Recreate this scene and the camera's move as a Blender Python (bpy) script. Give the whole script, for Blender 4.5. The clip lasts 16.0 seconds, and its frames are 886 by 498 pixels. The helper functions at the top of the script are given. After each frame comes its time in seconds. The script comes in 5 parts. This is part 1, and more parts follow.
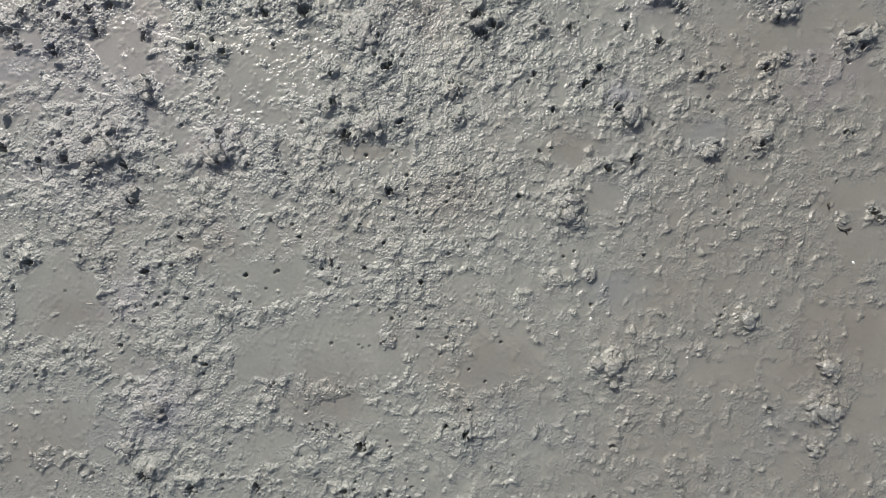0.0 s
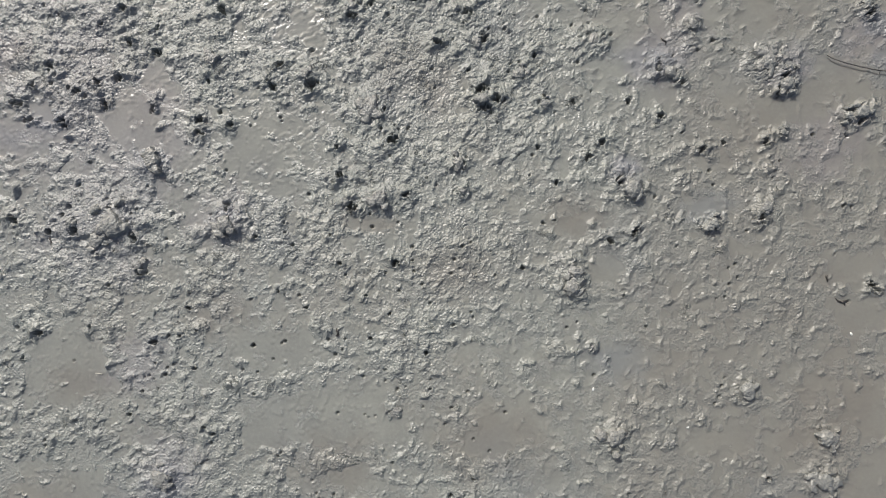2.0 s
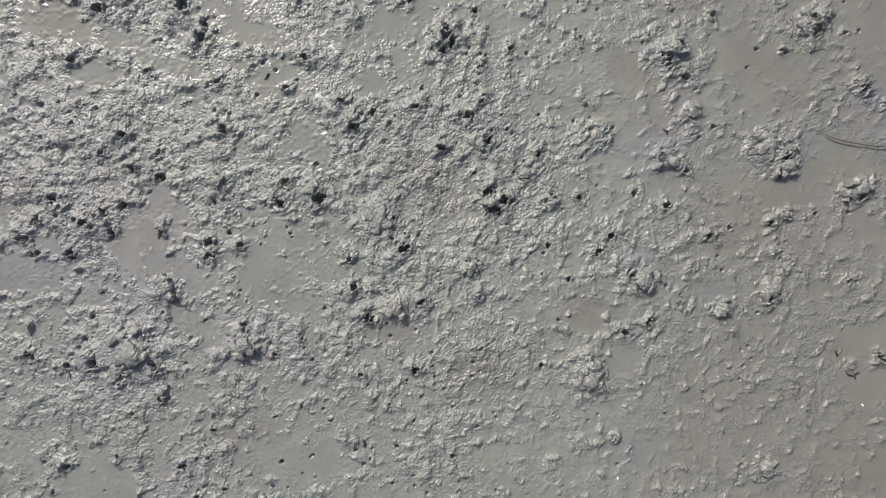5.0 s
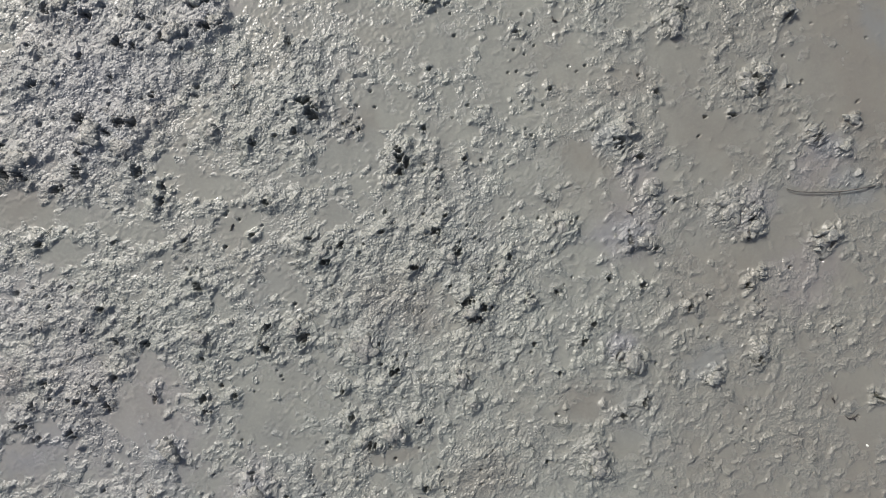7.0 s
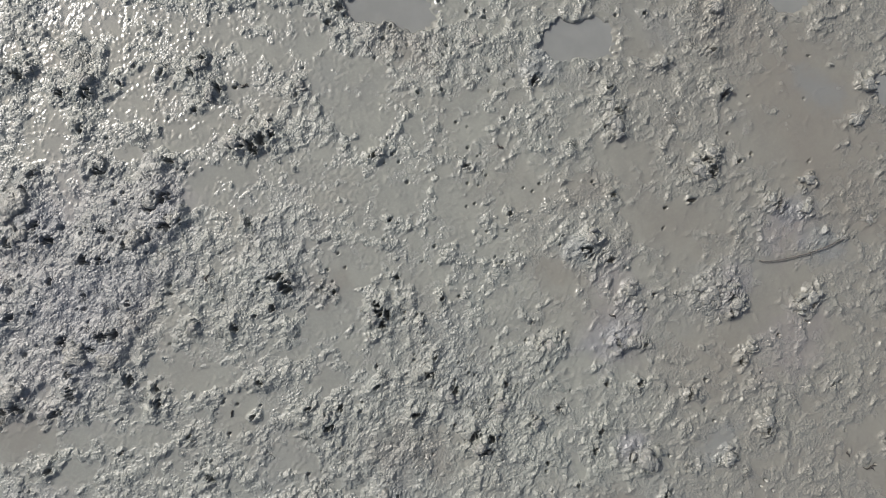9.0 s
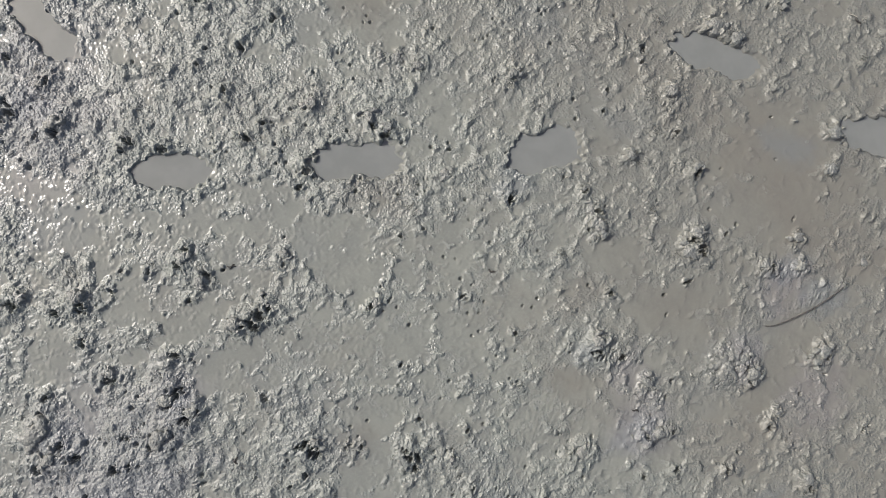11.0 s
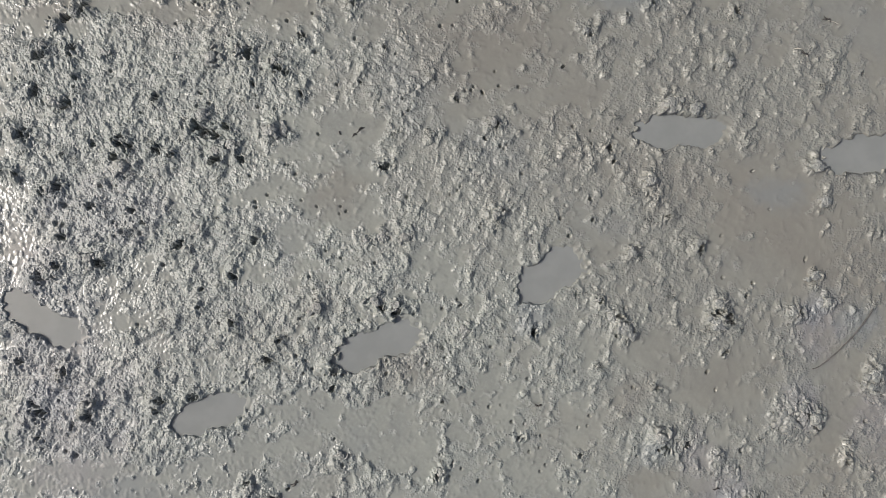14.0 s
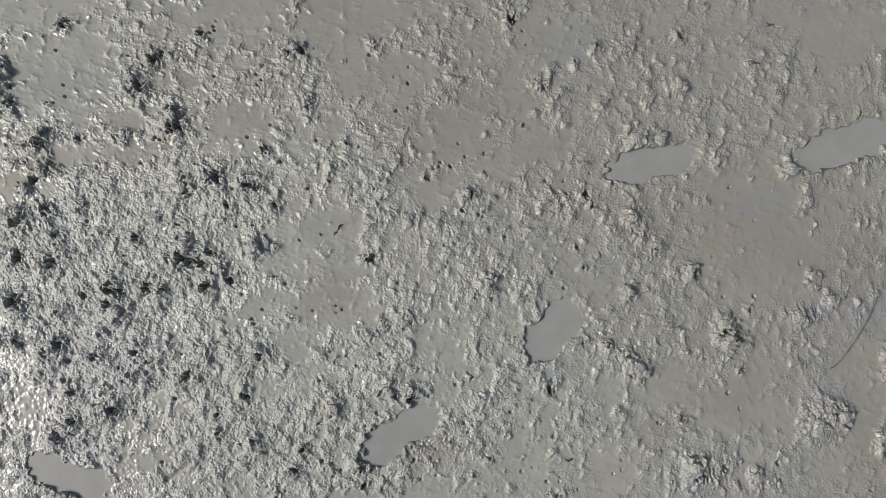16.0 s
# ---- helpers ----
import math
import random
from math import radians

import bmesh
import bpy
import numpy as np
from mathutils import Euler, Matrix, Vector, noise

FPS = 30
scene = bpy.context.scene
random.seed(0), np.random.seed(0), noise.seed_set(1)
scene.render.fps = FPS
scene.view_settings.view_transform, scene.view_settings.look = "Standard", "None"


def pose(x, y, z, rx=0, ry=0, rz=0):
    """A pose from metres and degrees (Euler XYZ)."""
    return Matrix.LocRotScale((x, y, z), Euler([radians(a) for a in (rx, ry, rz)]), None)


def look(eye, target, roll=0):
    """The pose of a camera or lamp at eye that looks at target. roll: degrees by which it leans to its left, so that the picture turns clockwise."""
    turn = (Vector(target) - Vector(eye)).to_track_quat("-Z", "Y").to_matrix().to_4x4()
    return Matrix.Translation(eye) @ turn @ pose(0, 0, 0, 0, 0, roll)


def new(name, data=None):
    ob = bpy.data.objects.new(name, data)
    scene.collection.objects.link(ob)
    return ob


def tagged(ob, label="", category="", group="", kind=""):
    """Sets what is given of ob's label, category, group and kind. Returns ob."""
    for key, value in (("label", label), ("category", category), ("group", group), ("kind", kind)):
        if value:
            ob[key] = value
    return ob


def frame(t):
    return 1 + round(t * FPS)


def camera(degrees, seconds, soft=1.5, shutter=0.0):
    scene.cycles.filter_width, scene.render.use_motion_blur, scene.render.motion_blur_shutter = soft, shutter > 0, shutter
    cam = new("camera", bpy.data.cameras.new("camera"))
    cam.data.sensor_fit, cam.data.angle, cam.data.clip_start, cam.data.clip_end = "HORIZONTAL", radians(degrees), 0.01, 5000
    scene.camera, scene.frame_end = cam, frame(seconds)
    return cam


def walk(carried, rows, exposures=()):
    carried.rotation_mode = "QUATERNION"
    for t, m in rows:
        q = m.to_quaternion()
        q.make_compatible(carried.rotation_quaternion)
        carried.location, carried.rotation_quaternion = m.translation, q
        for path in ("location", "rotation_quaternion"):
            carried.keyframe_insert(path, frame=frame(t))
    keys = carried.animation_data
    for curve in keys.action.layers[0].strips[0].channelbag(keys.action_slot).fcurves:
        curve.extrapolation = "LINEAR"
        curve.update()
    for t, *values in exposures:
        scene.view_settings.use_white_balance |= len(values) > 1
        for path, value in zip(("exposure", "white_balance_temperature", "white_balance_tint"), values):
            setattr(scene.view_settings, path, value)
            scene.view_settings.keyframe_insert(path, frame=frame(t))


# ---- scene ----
# ---- camera, held straight down over the mud and drifting forward while it turns ----
cam = camera(78, 16.0, soft=0.8)
walk(cam, [(t, pose(*p)) for t, *p in (
    (0, 0.0111, 0.0090, 1.6981, 1.357, 0.447, 0.010),
    (0.5, 0.0045, 0.0651, 1.7075, 1.496, 0.385, 0.025),
    (1, -0.0030, 0.1209, 1.7148, 1.512, 0.201, 0.000),
    (1.5, -0.0054, 0.1733, 1.7212, 1.561, 0.185, 0.011),
    (2, -0.0118, 0.2271, 1.7287, 1.493, 0.204, 0.063),
    (2.5, -0.0302, 0.2938, 1.7361, 1.008, 0.024, 0.109),
    (3, -0.0515, 0.3565, 1.7425, 0.697, -0.054, 0.091),
    (3.7, -0.0839, 0.4511, 1.7439, 0.059, -0.286, -0.530),
    (5.8, -0.0668, 0.7345, 1.7560, -0.168, -0.987, -7.472),
    (6.5, 0.0004, 0.8692, 1.7635, -0.068, -0.802, -11.021),
    (7, 0.0456, 0.9798, 1.7683, -0.293, -0.834, -13.848),
    (7.5, 0.0869, 1.0890, 1.7762, -0.268, -0.864, -16.816),
    (8, 0.1398, 1.2009, 1.7827, -0.371, -0.886, -19.886),
    (8.5, 0.1942, 1.2920, 1.7886, -0.050, -0.895, -22.861),
    (9, 0.2498, 1.3858, 1.7931, 0.137, -0.949, -25.872),
    (9.5, 0.3115, 1.4783, 1.7989, 0.191, -0.856, -28.896),
    (10.2, 0.3862, 1.6121, 1.8070, 0.349, -1.014, -33.135),
    (12.3, 0.6619, 2.0001, 1.8235, -0.835, -0.622, -46.233),
    (13, 0.7308, 2.0869, 1.8286, -0.500, -0.680, -50.539),
    (13.5, 0.7963, 2.1354, 1.8327, -0.483, -0.592, -53.664),
    (14, 0.8601, 2.1780, 1.8359, -0.491, -0.617, -56.816),
    (14.5, 0.9181, 2.2041, 1.8386, -0.239, -0.449, -59.961),
    (15, 0.9765, 2.2218, 1.8431, 0.057, -0.337, -63.100),
    (15.5, 1.0305, 2.2341, 1.8468, 0.351, -0.239, -66.016),
    (16, 1.0809, 2.2519, 1.8488, 0.521, -0.233, -68.619),
)], exposures=((0, -0.08, 6560, 9), (16, -0.09, 6560, 9)))

# ---- light: a clear sky and one sun ----
SUN_AZ, SUN_EL = 122.0, 41.0
world = bpy.data.worlds.new("sky")
world.use_nodes = True
scene.world = world
wn = world.node_tree
wn.nodes.clear()
sky = wn.nodes.new("ShaderNodeTexSky")
sky.sky_type, sky.sun_disc = "NISHITA", False
sky.air_density, sky.dust_density, sky.ozone_density = 0.62, 5.2, 0.1
sky.sun_elevation, sky.sun_rotation = radians(SUN_EL), radians(90 - SUN_AZ)
bg = wn.nodes.new("ShaderNodeBackground")
bg.inputs["Strength"].default_value = 0.146
wout = wn.nodes.new("ShaderNodeOutputWorld")
wn.links.new(sky.outputs[0], bg.inputs["Color"])
wn.links.new(bg.outputs[0], wout.inputs["Surface"])
sun_data = bpy.data.lights.new("sun", "SUN")
sun_data.energy, sun_data.angle, sun_data.color = 3.42, radians(0.5), (1.0, 0.985, 0.956)
sun = new("sun", sun_data)
sun_way = Vector((math.cos(radians(SUN_AZ)) * math.cos(radians(SUN_EL)), math.sin(radians(SUN_AZ)) * math.cos(radians(SUN_EL)), math.sin(radians(SUN_EL))))
sun.matrix_world = look(sun_way * 30, (0, 0, 0))


# ---- materials ----
def material(name):
    m = bpy.data.materials.new(name)
    m.use_nodes = True
    m.node_tree.nodes.clear()
    return m, m.node_tree


def node(tree, kind, **values):
    n = tree.nodes.new(kind)
    for key, value in values.items():
        if key in n.inputs:
            n.inputs[key].default_value = value
    return n


def mixed(tree, factor, a, b, blend="MIX"):
    n = tree.nodes.new("ShaderNodeMix")
    n.data_type, n.blend_type = "RGBA", blend
    for socket, value in ((n.inputs[0], factor), (n.inputs[6], a), (n.inputs[7], b)):
        if isinstance(value, bpy.types.NodeSocket):
            tree.links.new(value, socket)
        else:
            socket.default_value = value
    return n.outputs[2]


def ramp(tree, value, low, high, a=0.0, b=1.0):
    n = tree.nodes.new("ShaderNodeMapRange")
    n.interpolation_type = "SMOOTHSTEP"
    for k, v in zip(("From Min", "From Max", "To Min", "To Max"), (low, high, a, b)):
        n.inputs[k].default_value = v
    tree.links.new(value, n.inputs["Value"])
    return n.outputs["Result"]


def noise_of(tree, where, scale, detail=3.0, rough=0.55, distortion=0.0):
    n = node(tree, "ShaderNodeTexNoise", Scale=scale, Detail=detail, Roughness=rough, Distortion=distortion)
    tree.links.new(where, n.inputs["Vector"])
    return n.outputs["Fac"]


def mud_material(name, base=(0.2, 0.208, 0.194, 1), use_maps=True):
    """Wet grey estuary mud: pellet-sized relief, brown and blue-grey staining that also carries painted dimming and sky
    sheen, a wet sheen.
    """
    m, t = material(name)
    out = node(t, "ShaderNodeOutputMaterial")
    p = node(t, "ShaderNodeBsdfPrincipled")
    t.links.new(p.outputs[0], out.inputs["Surface"])
    where = node(t, "ShaderNodeNewGeometry").outputs["Position"]
    broad = noise_of(t, where, 2.3, 4)
    mid = noise_of(t, where, 11.0, 4, 0.6)
    fine = noise_of(t, where, 95.0, 4, 0.65)
    grain = noise_of(t, where, 300.0, 2, 0.6)
    warp = node(t, "ShaderNodeTexNoise", Scale=70.0, Detail=2.0)
    t.links.new(where, warp.inputs["Vector"])
    shift = node(t, "ShaderNodeVectorMath")
    shift.operation = "MULTIPLY_ADD"
    t.links.new(warp.outputs["Color"], shift.inputs[0])
    shift.inputs[1].default_value = (0.006, 0.006, 0.006)
    t.links.new(where, shift.inputs[2])
    cell = node(t, "ShaderNodeTexVoronoi", Scale=112.0, Randomness=1.0)
    t.links.new(shift.outputs[0], cell.inputs["Vector"])
    tiny = node(t, "ShaderNodeTexVoronoi", Scale=205.0, Randomness=1.0)
    t.links.new(shift.outputs[0], tiny.inputs["Vector"])
    both = node(t, "ShaderNodeMath")
    both.operation = "ADD"
    t.links.new(ramp(t, cell.outputs["Distance"], 0.0, 0.75, 0.85, 0.0), both.inputs[0])
    t.links.new(ramp(t, tiny.outputs["Distance"], 0.0, 0.7, 0.12, 0.0), both.inputs[1])
    pellet = both.outputs[0]
    c = mixed(t, ramp(t, mid, 0.3, 0.72), (base[0] * 0.9, base[1] * 0.9, base[2] * 0.91, 1), (base[0] * 1.1, base[1] * 1.1, base[2] * 1.08, 1))
    c = mixed(t, ramp(t, broad, 0.46, 0.7, 0.0, 0.35), c, (0.2, 0.19, 0.168, 1))
    c = mixed(t, ramp(t, fine, 0.4, 0.75, 0.0, 0.4), c, (base[0] * 1.35, base[1] * 1.35, base[2] * 1.33, 1))
    relief = node(t, "ShaderNodeBump", Strength=0.35, Distance=0.006)
    t.links.new(fine, relief.inputs["Height"])
    round_ = node(t, "ShaderNodeBump", Strength=0.4, Distance=0.0046)
    t.links.new(pellet, round_.inputs["Height"])
    t.links.new(relief.outputs[0], round_.inputs["Normal"])
    small = node(t, "ShaderNodeBump", Strength=0.35, Distance=0.0016)
    t.links.new(grain, small.inputs["Height"])
    t.links.new(round_.outputs[0], small.inputs["Normal"])
    # thin crooked creases where the mud has folded
    bent = noise_of(t, where, 42.0, 2, 0.5, 1.6)
    line = node(t, "ShaderNodeMath")
    line.operation = "SUBTRACT"
    t.links.new(bent, line.inputs[0])
    line.inputs[1].default_value = 0.5
    gap = node(t, "ShaderNodeMath")
    gap.operation = "ABSOLUTE"
    t.links.new(line.outputs[0], gap.inputs[0])
    crease = node(t, "ShaderNodeBump", Strength=0.3, Distance=0.007)
    t.links.new(ramp(t, gap.outputs[0], 0.0, 0.045), crease.inputs["Height"])
    t.links.new(small.outputs[0], crease.inputs["Normal"])
    if use_maps:
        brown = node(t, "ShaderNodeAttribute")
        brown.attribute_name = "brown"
        blue = node(t, "ShaderNodeAttribute")
        blue.attribute_name = "blue"
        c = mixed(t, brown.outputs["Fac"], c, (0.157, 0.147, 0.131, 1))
        c = mixed(t, blue.outputs["Fac"], c, (0.168, 0.18, 0.185, 1))
        mauve = node(t, "ShaderNodeAttribute")
        mauve.attribute_name = "mauve"
        c = mixed(t, mauve.outputs["Fac"], c, mixed(t, 1.0, c, (1.05, 1.0, 1.1, 1), "MULTIPLY"))
        wet = node(t, "ShaderNodeAttribute")
        wet.attribute_name = "grain"
        g = wet.outputs["Fac"]
        t.links.new(ramp(t, g, 0.0, 1.0, 0.02, 0.22), relief.inputs["Strength"])
        t.links.new(ramp(t, g, 0.0, 0.8, 0.0, 0.66), round_.inputs["Strength"])
        t.links.new(ramp(t, g, 0.0, 0.8, 0.03, 0.2), small.inputs["Strength"])
        torn = node(t, "ShaderNodeMath")
        torn.operation = "MULTIPLY"
        t.links.new(ramp(t, noise_of(t, where, 17.0, 3, 0.6), 0.55, 0.66), torn.inputs[0])
        t.links.new(ramp(t, g, 0.15, 0.7, 0.0, 0.9), torn.inputs[1])
        t.links.new(torn.outputs[0], crease.inputs["Strength"])
        t.links.new(ramp(t, g, 0.0, 0.5, 0.1, 0.33), p.inputs["Roughness"])
        t.links.new(ramp(t, g, 0.0, 0.5, 0.28, 0.52), p.inputs["Specular IOR Level"])
        c = mixed(t, ramp(t, g, 0.1, 0.8), mixed(t, 1.0, c, (0.985, 0.99, 0.975, 1), "MULTIPLY"), mixed(t, 1.0, c, (0.975, 1.0, 0.995, 1), "MULTIPLY"))
    else:
        p.inputs["Roughness"].default_value = 0.32
        p.inputs["Specular IOR Level"].default_value = 0.6
    t.links.new(c, p.inputs["Base Color"])
    t.links.new(crease.outputs[0], p.inputs["Normal"])
    return m


MUD = mud_material("wet_mud")
CLOD = mud_material("clod_mud", (0.186, 0.192, 0.181, 1), use_maps=False)


def water_material():
    """Still water clouded with silt: grey below, smooth on top."""
    m, t = material("silty_water")
    out = node(t, "ShaderNodeOutputMaterial")
    p = node(t, "ShaderNodeBsdfPrincipled", Roughness=0.08, IOR=1.33)
    t.links.new(p.outputs[0], out.inputs["Surface"])
    where = node(t, "ShaderNodeNewGeometry").outputs["Position"]
    c = mixed(t, ramp(t, noise_of(t, where, 14.0, 3), 0.3, 0.7), (0.174, 0.183, 0.179, 1), (0.195, 0.204, 0.199, 1))
    t.links.new(c, p.inputs["Base Color"])
    ripple = node(t, "ShaderNodeBump", Strength=0.06, Distance=0.004)
    t.links.new(noise_of(t, where, 22.0, 2), ripple.inputs["Height"])
    t.links.new(ripple.outputs[0], p.inputs["Normal"])
    return m


WATER = water_material()


# ---- the mud flat: one sheet, finely modelled where the camera passes ----
def lattice(ix, iy, seed):
    """A repeatable random number between 0 and 1 for each cell of a lattice."""
    n = (ix.astype(np.int64) * 374761393 + iy.astype(np.int64) * 668265263 + seed * 1442695041) & 0xFFFFFFFF
    n = ((n ^ (n >> 13)) * 1274126177) & 0xFFFFFFFF
    n = ((n ^ (n >> 16)) * 2246822519) & 0xFFFFFFFF
    return ((n ^ (n >> 15)) & 0xFFFFFF) / float(0xFFFFFF)


def wave(x, y, size, seed):
    """Gradient noise of about -1 to 1 with features of that size in metres."""
    x, y = x / size, y / size
    ix, iy = np.floor(x), np.floor(y)
    fx, fy = x - ix, y - iy
    u, v = fx * fx * fx * (fx * (fx * 6 - 15) + 10), fy * fy * fy * (fy * (fy * 6 - 15) + 10)

    def corner(dx, dy):
        a = lattice(ix + dx, iy + dy, seed) * 2 * math.pi
        return np.cos(a) * (fx - dx) + np.sin(a) * (fy - dy)

    low = corner(0, 0) * (1 - u) + corner(1, 0) * u
    high = corner(0, 1) * (1 - u) + corner(1, 1) * u
    return (low * (1 - v) + high * v) * 1.5


def pellets(x, y, size, seed, fill=1.0):
    """Rounded pellets of that size scattered side by side, 0 to 1 in height."""
    x, y = x / size, y / size
    ix, iy = np.floor(x), np.floor(y)
    top = np.zeros_like(x)
    for dx in (-1, 0, 1):
        for dy in (-1, 0, 1):
            cx, cy = ix + dx, iy + dy
            px, py = cx + lattice(cx, cy, seed), cy + lattice(cx, cy, seed + 1)
            r = 0.45 + 0.4 * lattice(cx, cy, seed + 2)
            there = lattice(cx, cy, seed + 3) < fill
            d = ((x - px) ** 2 + (y - py) ** 2) / (r * r)
            top = np.maximum(top, np.where(there, np.maximum(0, 1 - d) * (0.5 + r), 0))
    return top


def soft(e0, e1, v):
    v = np.clip((v - e0) / (e1 - e0), 0, 1)
    return v * v * (3 - 2 * v)


ROWS, COLS = 1440, 950
LINE_Y = np.linspace(-0.8, 4.02, ROWS)
# the strip that is modelled finely, wider in its middle, leaning with the camera's way
EDGE_L = np.interp(LINE_Y, (-0.8, -0.3, 0.1, 0.5, 1.3, 1.5, 1.9, 2.3, 2.9, 3.1, 3.3, 3.5, 3.7, 4.02), (-1.45, -1.57, -1.59, -1.57, -1.53, -1.5, -1.36, -1.15, -0.86, -0.72, -0.56, -0.33, 0.0, 0.45))
EDGE_R = np.interp(LINE_Y, (-0.8, 0.1, 0.3, 0.6, 0.8, 1.0, 1.16, 1.3, 1.9, 3.1, 3.9, 4.02), (1.42, 1.43, 1.5, 1.62, 1.73, 2.12, 2.5, 2.5, 2.27, 1.8, 1.46, 1.43))
ACROSS = np.linspace(0, 1, COLS)
X = EDGE_L[:, None] + (EDGE_R - EDGE_L)[:, None] * ACROSS
Y = np.repeat(LINE_Y[:, None], COLS, 1)


def near(x, y, reach):
    """The part of the sheet within reach of a point, as a slice, or None."""
    rows = np.nonzero(np.abs(LINE_Y - y) < reach)[0]
    if not len(rows):
        return None
    a, b = rows[0], rows[-1] + 1
    left = ((x - reach - EDGE_L[a:b]) / (EDGE_R - EDGE_L)[a:b]).min()
    right = ((x + reach - EDGE_L[a:b]) / (EDGE_R - EDGE_L)[a:b]).max()
    i, j = int(np.clip(left * COLS - 1, 0, COLS)), int(np.clip(right * COLS + 2, 0, COLS))
    return (slice(a, b), slice(i, j)) if j - i > 1 else None


def spot(x, y, rx, ry, turn, edge=0.35, ragged=0.3, seed=0):
    """A soft-edged, ragged oval: its slice of the sheet and its cover from 0 to 1."""
    part_of = near(x, y, max(rx, ry) * 1.6)
    if part_of is None:
        return None, None
    dx, dy = X[part_of] - x, Y[part_of] - y
    c, s = math.cos(radians(turn)), math.sin(radians(turn))
    d = np.sqrt(((dx * c + dy * s) / rx) ** 2 + ((dy * c - dx * s) / ry) ** 2)
    size = min(rx, ry)
    d = d + ragged * (wave(X[part_of], Y[part_of], size * 0.8, 71 + seed) + 0.5 * wave(X[part_of], Y[part_of], size * 0.3, 72 + seed))
    return part_of, 1 - soft(1 - edge, 1 + edge, d)


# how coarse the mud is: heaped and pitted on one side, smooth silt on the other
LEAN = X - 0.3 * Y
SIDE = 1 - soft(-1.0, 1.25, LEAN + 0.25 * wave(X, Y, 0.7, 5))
COARSE = 0.555 + 0.08 * (SIDE - 0.5) + 0.12 * wave(X, Y, 0.2, 11) + 0.2 * wave(X, Y, 0.085, 12) + 0.26 * wave(X, Y, 0.043, 13) + 0.15 * wave(X, Y, 0.022, 14)
# browner silt to the right, darkened further to paint in the dimmer light there
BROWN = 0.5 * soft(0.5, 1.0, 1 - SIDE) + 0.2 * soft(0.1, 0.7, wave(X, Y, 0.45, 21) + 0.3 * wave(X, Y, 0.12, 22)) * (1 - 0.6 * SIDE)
# the blue over the heaped side paints in sky mirrored by wet mud
BLUE = 0.13 * soft(0.6, 0.95, SIDE) + 0.25 * soft(0.25, 0.8, wave(X, Y, 0.35, 31) + 0.3 * wave(X, Y, 0.1, 32))
RAISE = np.zeros_like(X)
SINK = np.zeros_like(X)
STILL = np.zeros_like(X)
SILTY = np.zeros_like(X)
HEAPY = np.zeros_like(X)
POOLS = np.zeros_like(X)
FOLDS = np.zeros_like(X)
MAUVE = np.zeros_like(X)


def silt(x, y, rx, ry, turn):
    """A flat where silt has settled smooth."""
    part_of, cover = spot(x, y, rx, ry, turn, 0.45, 0.35)
    if part_of:
        SILTY[part_of] = np.maximum(SILTY[part_of], cover)


def pool(x, y, rx, ry, turn):
    """A hollow that silt has filled level."""
    part_of, cover = spot(x, y, rx * 1.05, ry * 1.05, turn, 0.55, 0.5, 2)
    if part_of:
        POOLS[part_of] = np.maximum(POOLS[part_of], cover)


def heap(x, y, rx, ry, turn):
    """A patch of heaped, crumbly mud."""
    part_of, cover = spot(x, y, rx, ry, turn, 0.6, 0.3, 3)
    if part_of:
        HEAPY[part_of] = np.maximum(HEAPY[part_of], cover)


def brown_stain(x, y, rx, ry, turn):
    part_of, cover = spot(x, y, rx, ry, turn, 0.8, 0.4, 5)
    if part_of:
        BROWN[part_of] = np.maximum(BROWN[part_of], 0.52 * cover)


def blue_patch(x, y, rx, ry, turn):
    part_of, cover = spot(x, y, rx, ry, turn, 0.8, 0.4, 7)
    if part_of:
        BLUE[part_of] = np.maximum(BLUE[part_of], 0.65 * cover)


WIDE_PITS = []


def mauve_patch(x, y, r):
    part_of, cover = spot(x, y, r, r * 0.8, 30, 0.8, 0.5, 19)
    if part_of:
        MAUVE[part_of] = np.maximum(MAUVE[part_of], 0.6 * cover)


def bore(x, y, r):
    """A worm hole, open at the top and deep for its width."""
    part_of = near(x, y, 0.012)
    if part_of is None:
        return
    d = np.hypot(X[part_of] - x, Y[part_of] - y) / r
    if d.size:
        cover = 1 - soft(0.6, 1.35, d)
        SINK[part_of] = np.maximum(SINK[part_of], 0.013 * cover / max(0.25, cover.max()))


def mass(x, y, rx, ry, turn):
    """A raised cake of stiffer mud, riddled with holes."""
    part_of, cover = spot(x, y, rx, ry, turn, 0.22, 0.5, 25)
    if part_of is None:
        return
    RAISE[part_of] += 0.005 * cover
    COARSE[part_of] += 0.16 * cover
    MAUVE[part_of] = np.maximum(MAUVE[part_of], 0.4 * cover)
    c, s = math.cos(radians(turn)), math.sin(radians(turn))
    luck = random.Random(int(1000 * (x + 2 * y)))
    for _ in range(int(560 * rx * ry) + 4):
        a, f = luck.uniform(0, 2 * math.pi), math.sqrt(luck.uniform(0.05, 1))
        u, v = f * rx * math.cos(a), f * ry * math.sin(a)
        bore(x + u * c - v * s, y + u * s + v * c, luck.choice((0.0028, 0.003, 0.0034, 0.004, 0.0055, 0.008)))


def ring(x, y, r):
    """A worm's cast: a low ring of mud round a shallow dip."""
    part_of = near(x, y, 2.2 * r)
    if part_of is None:
        return
    bent = 0.2 * wave(X[part_of], Y[part_of], r, 23)
    d = np.hypot(X[part_of] - x, Y[part_of] - y) / r + bent
    RAISE[part_of] += 0.0042 * np.exp(-((d - 1) / 0.3) ** 2)
    SINK[part_of] = np.maximum(SINK[part_of], 0.0025 * (1 - soft(0.4, 0.85, d)))


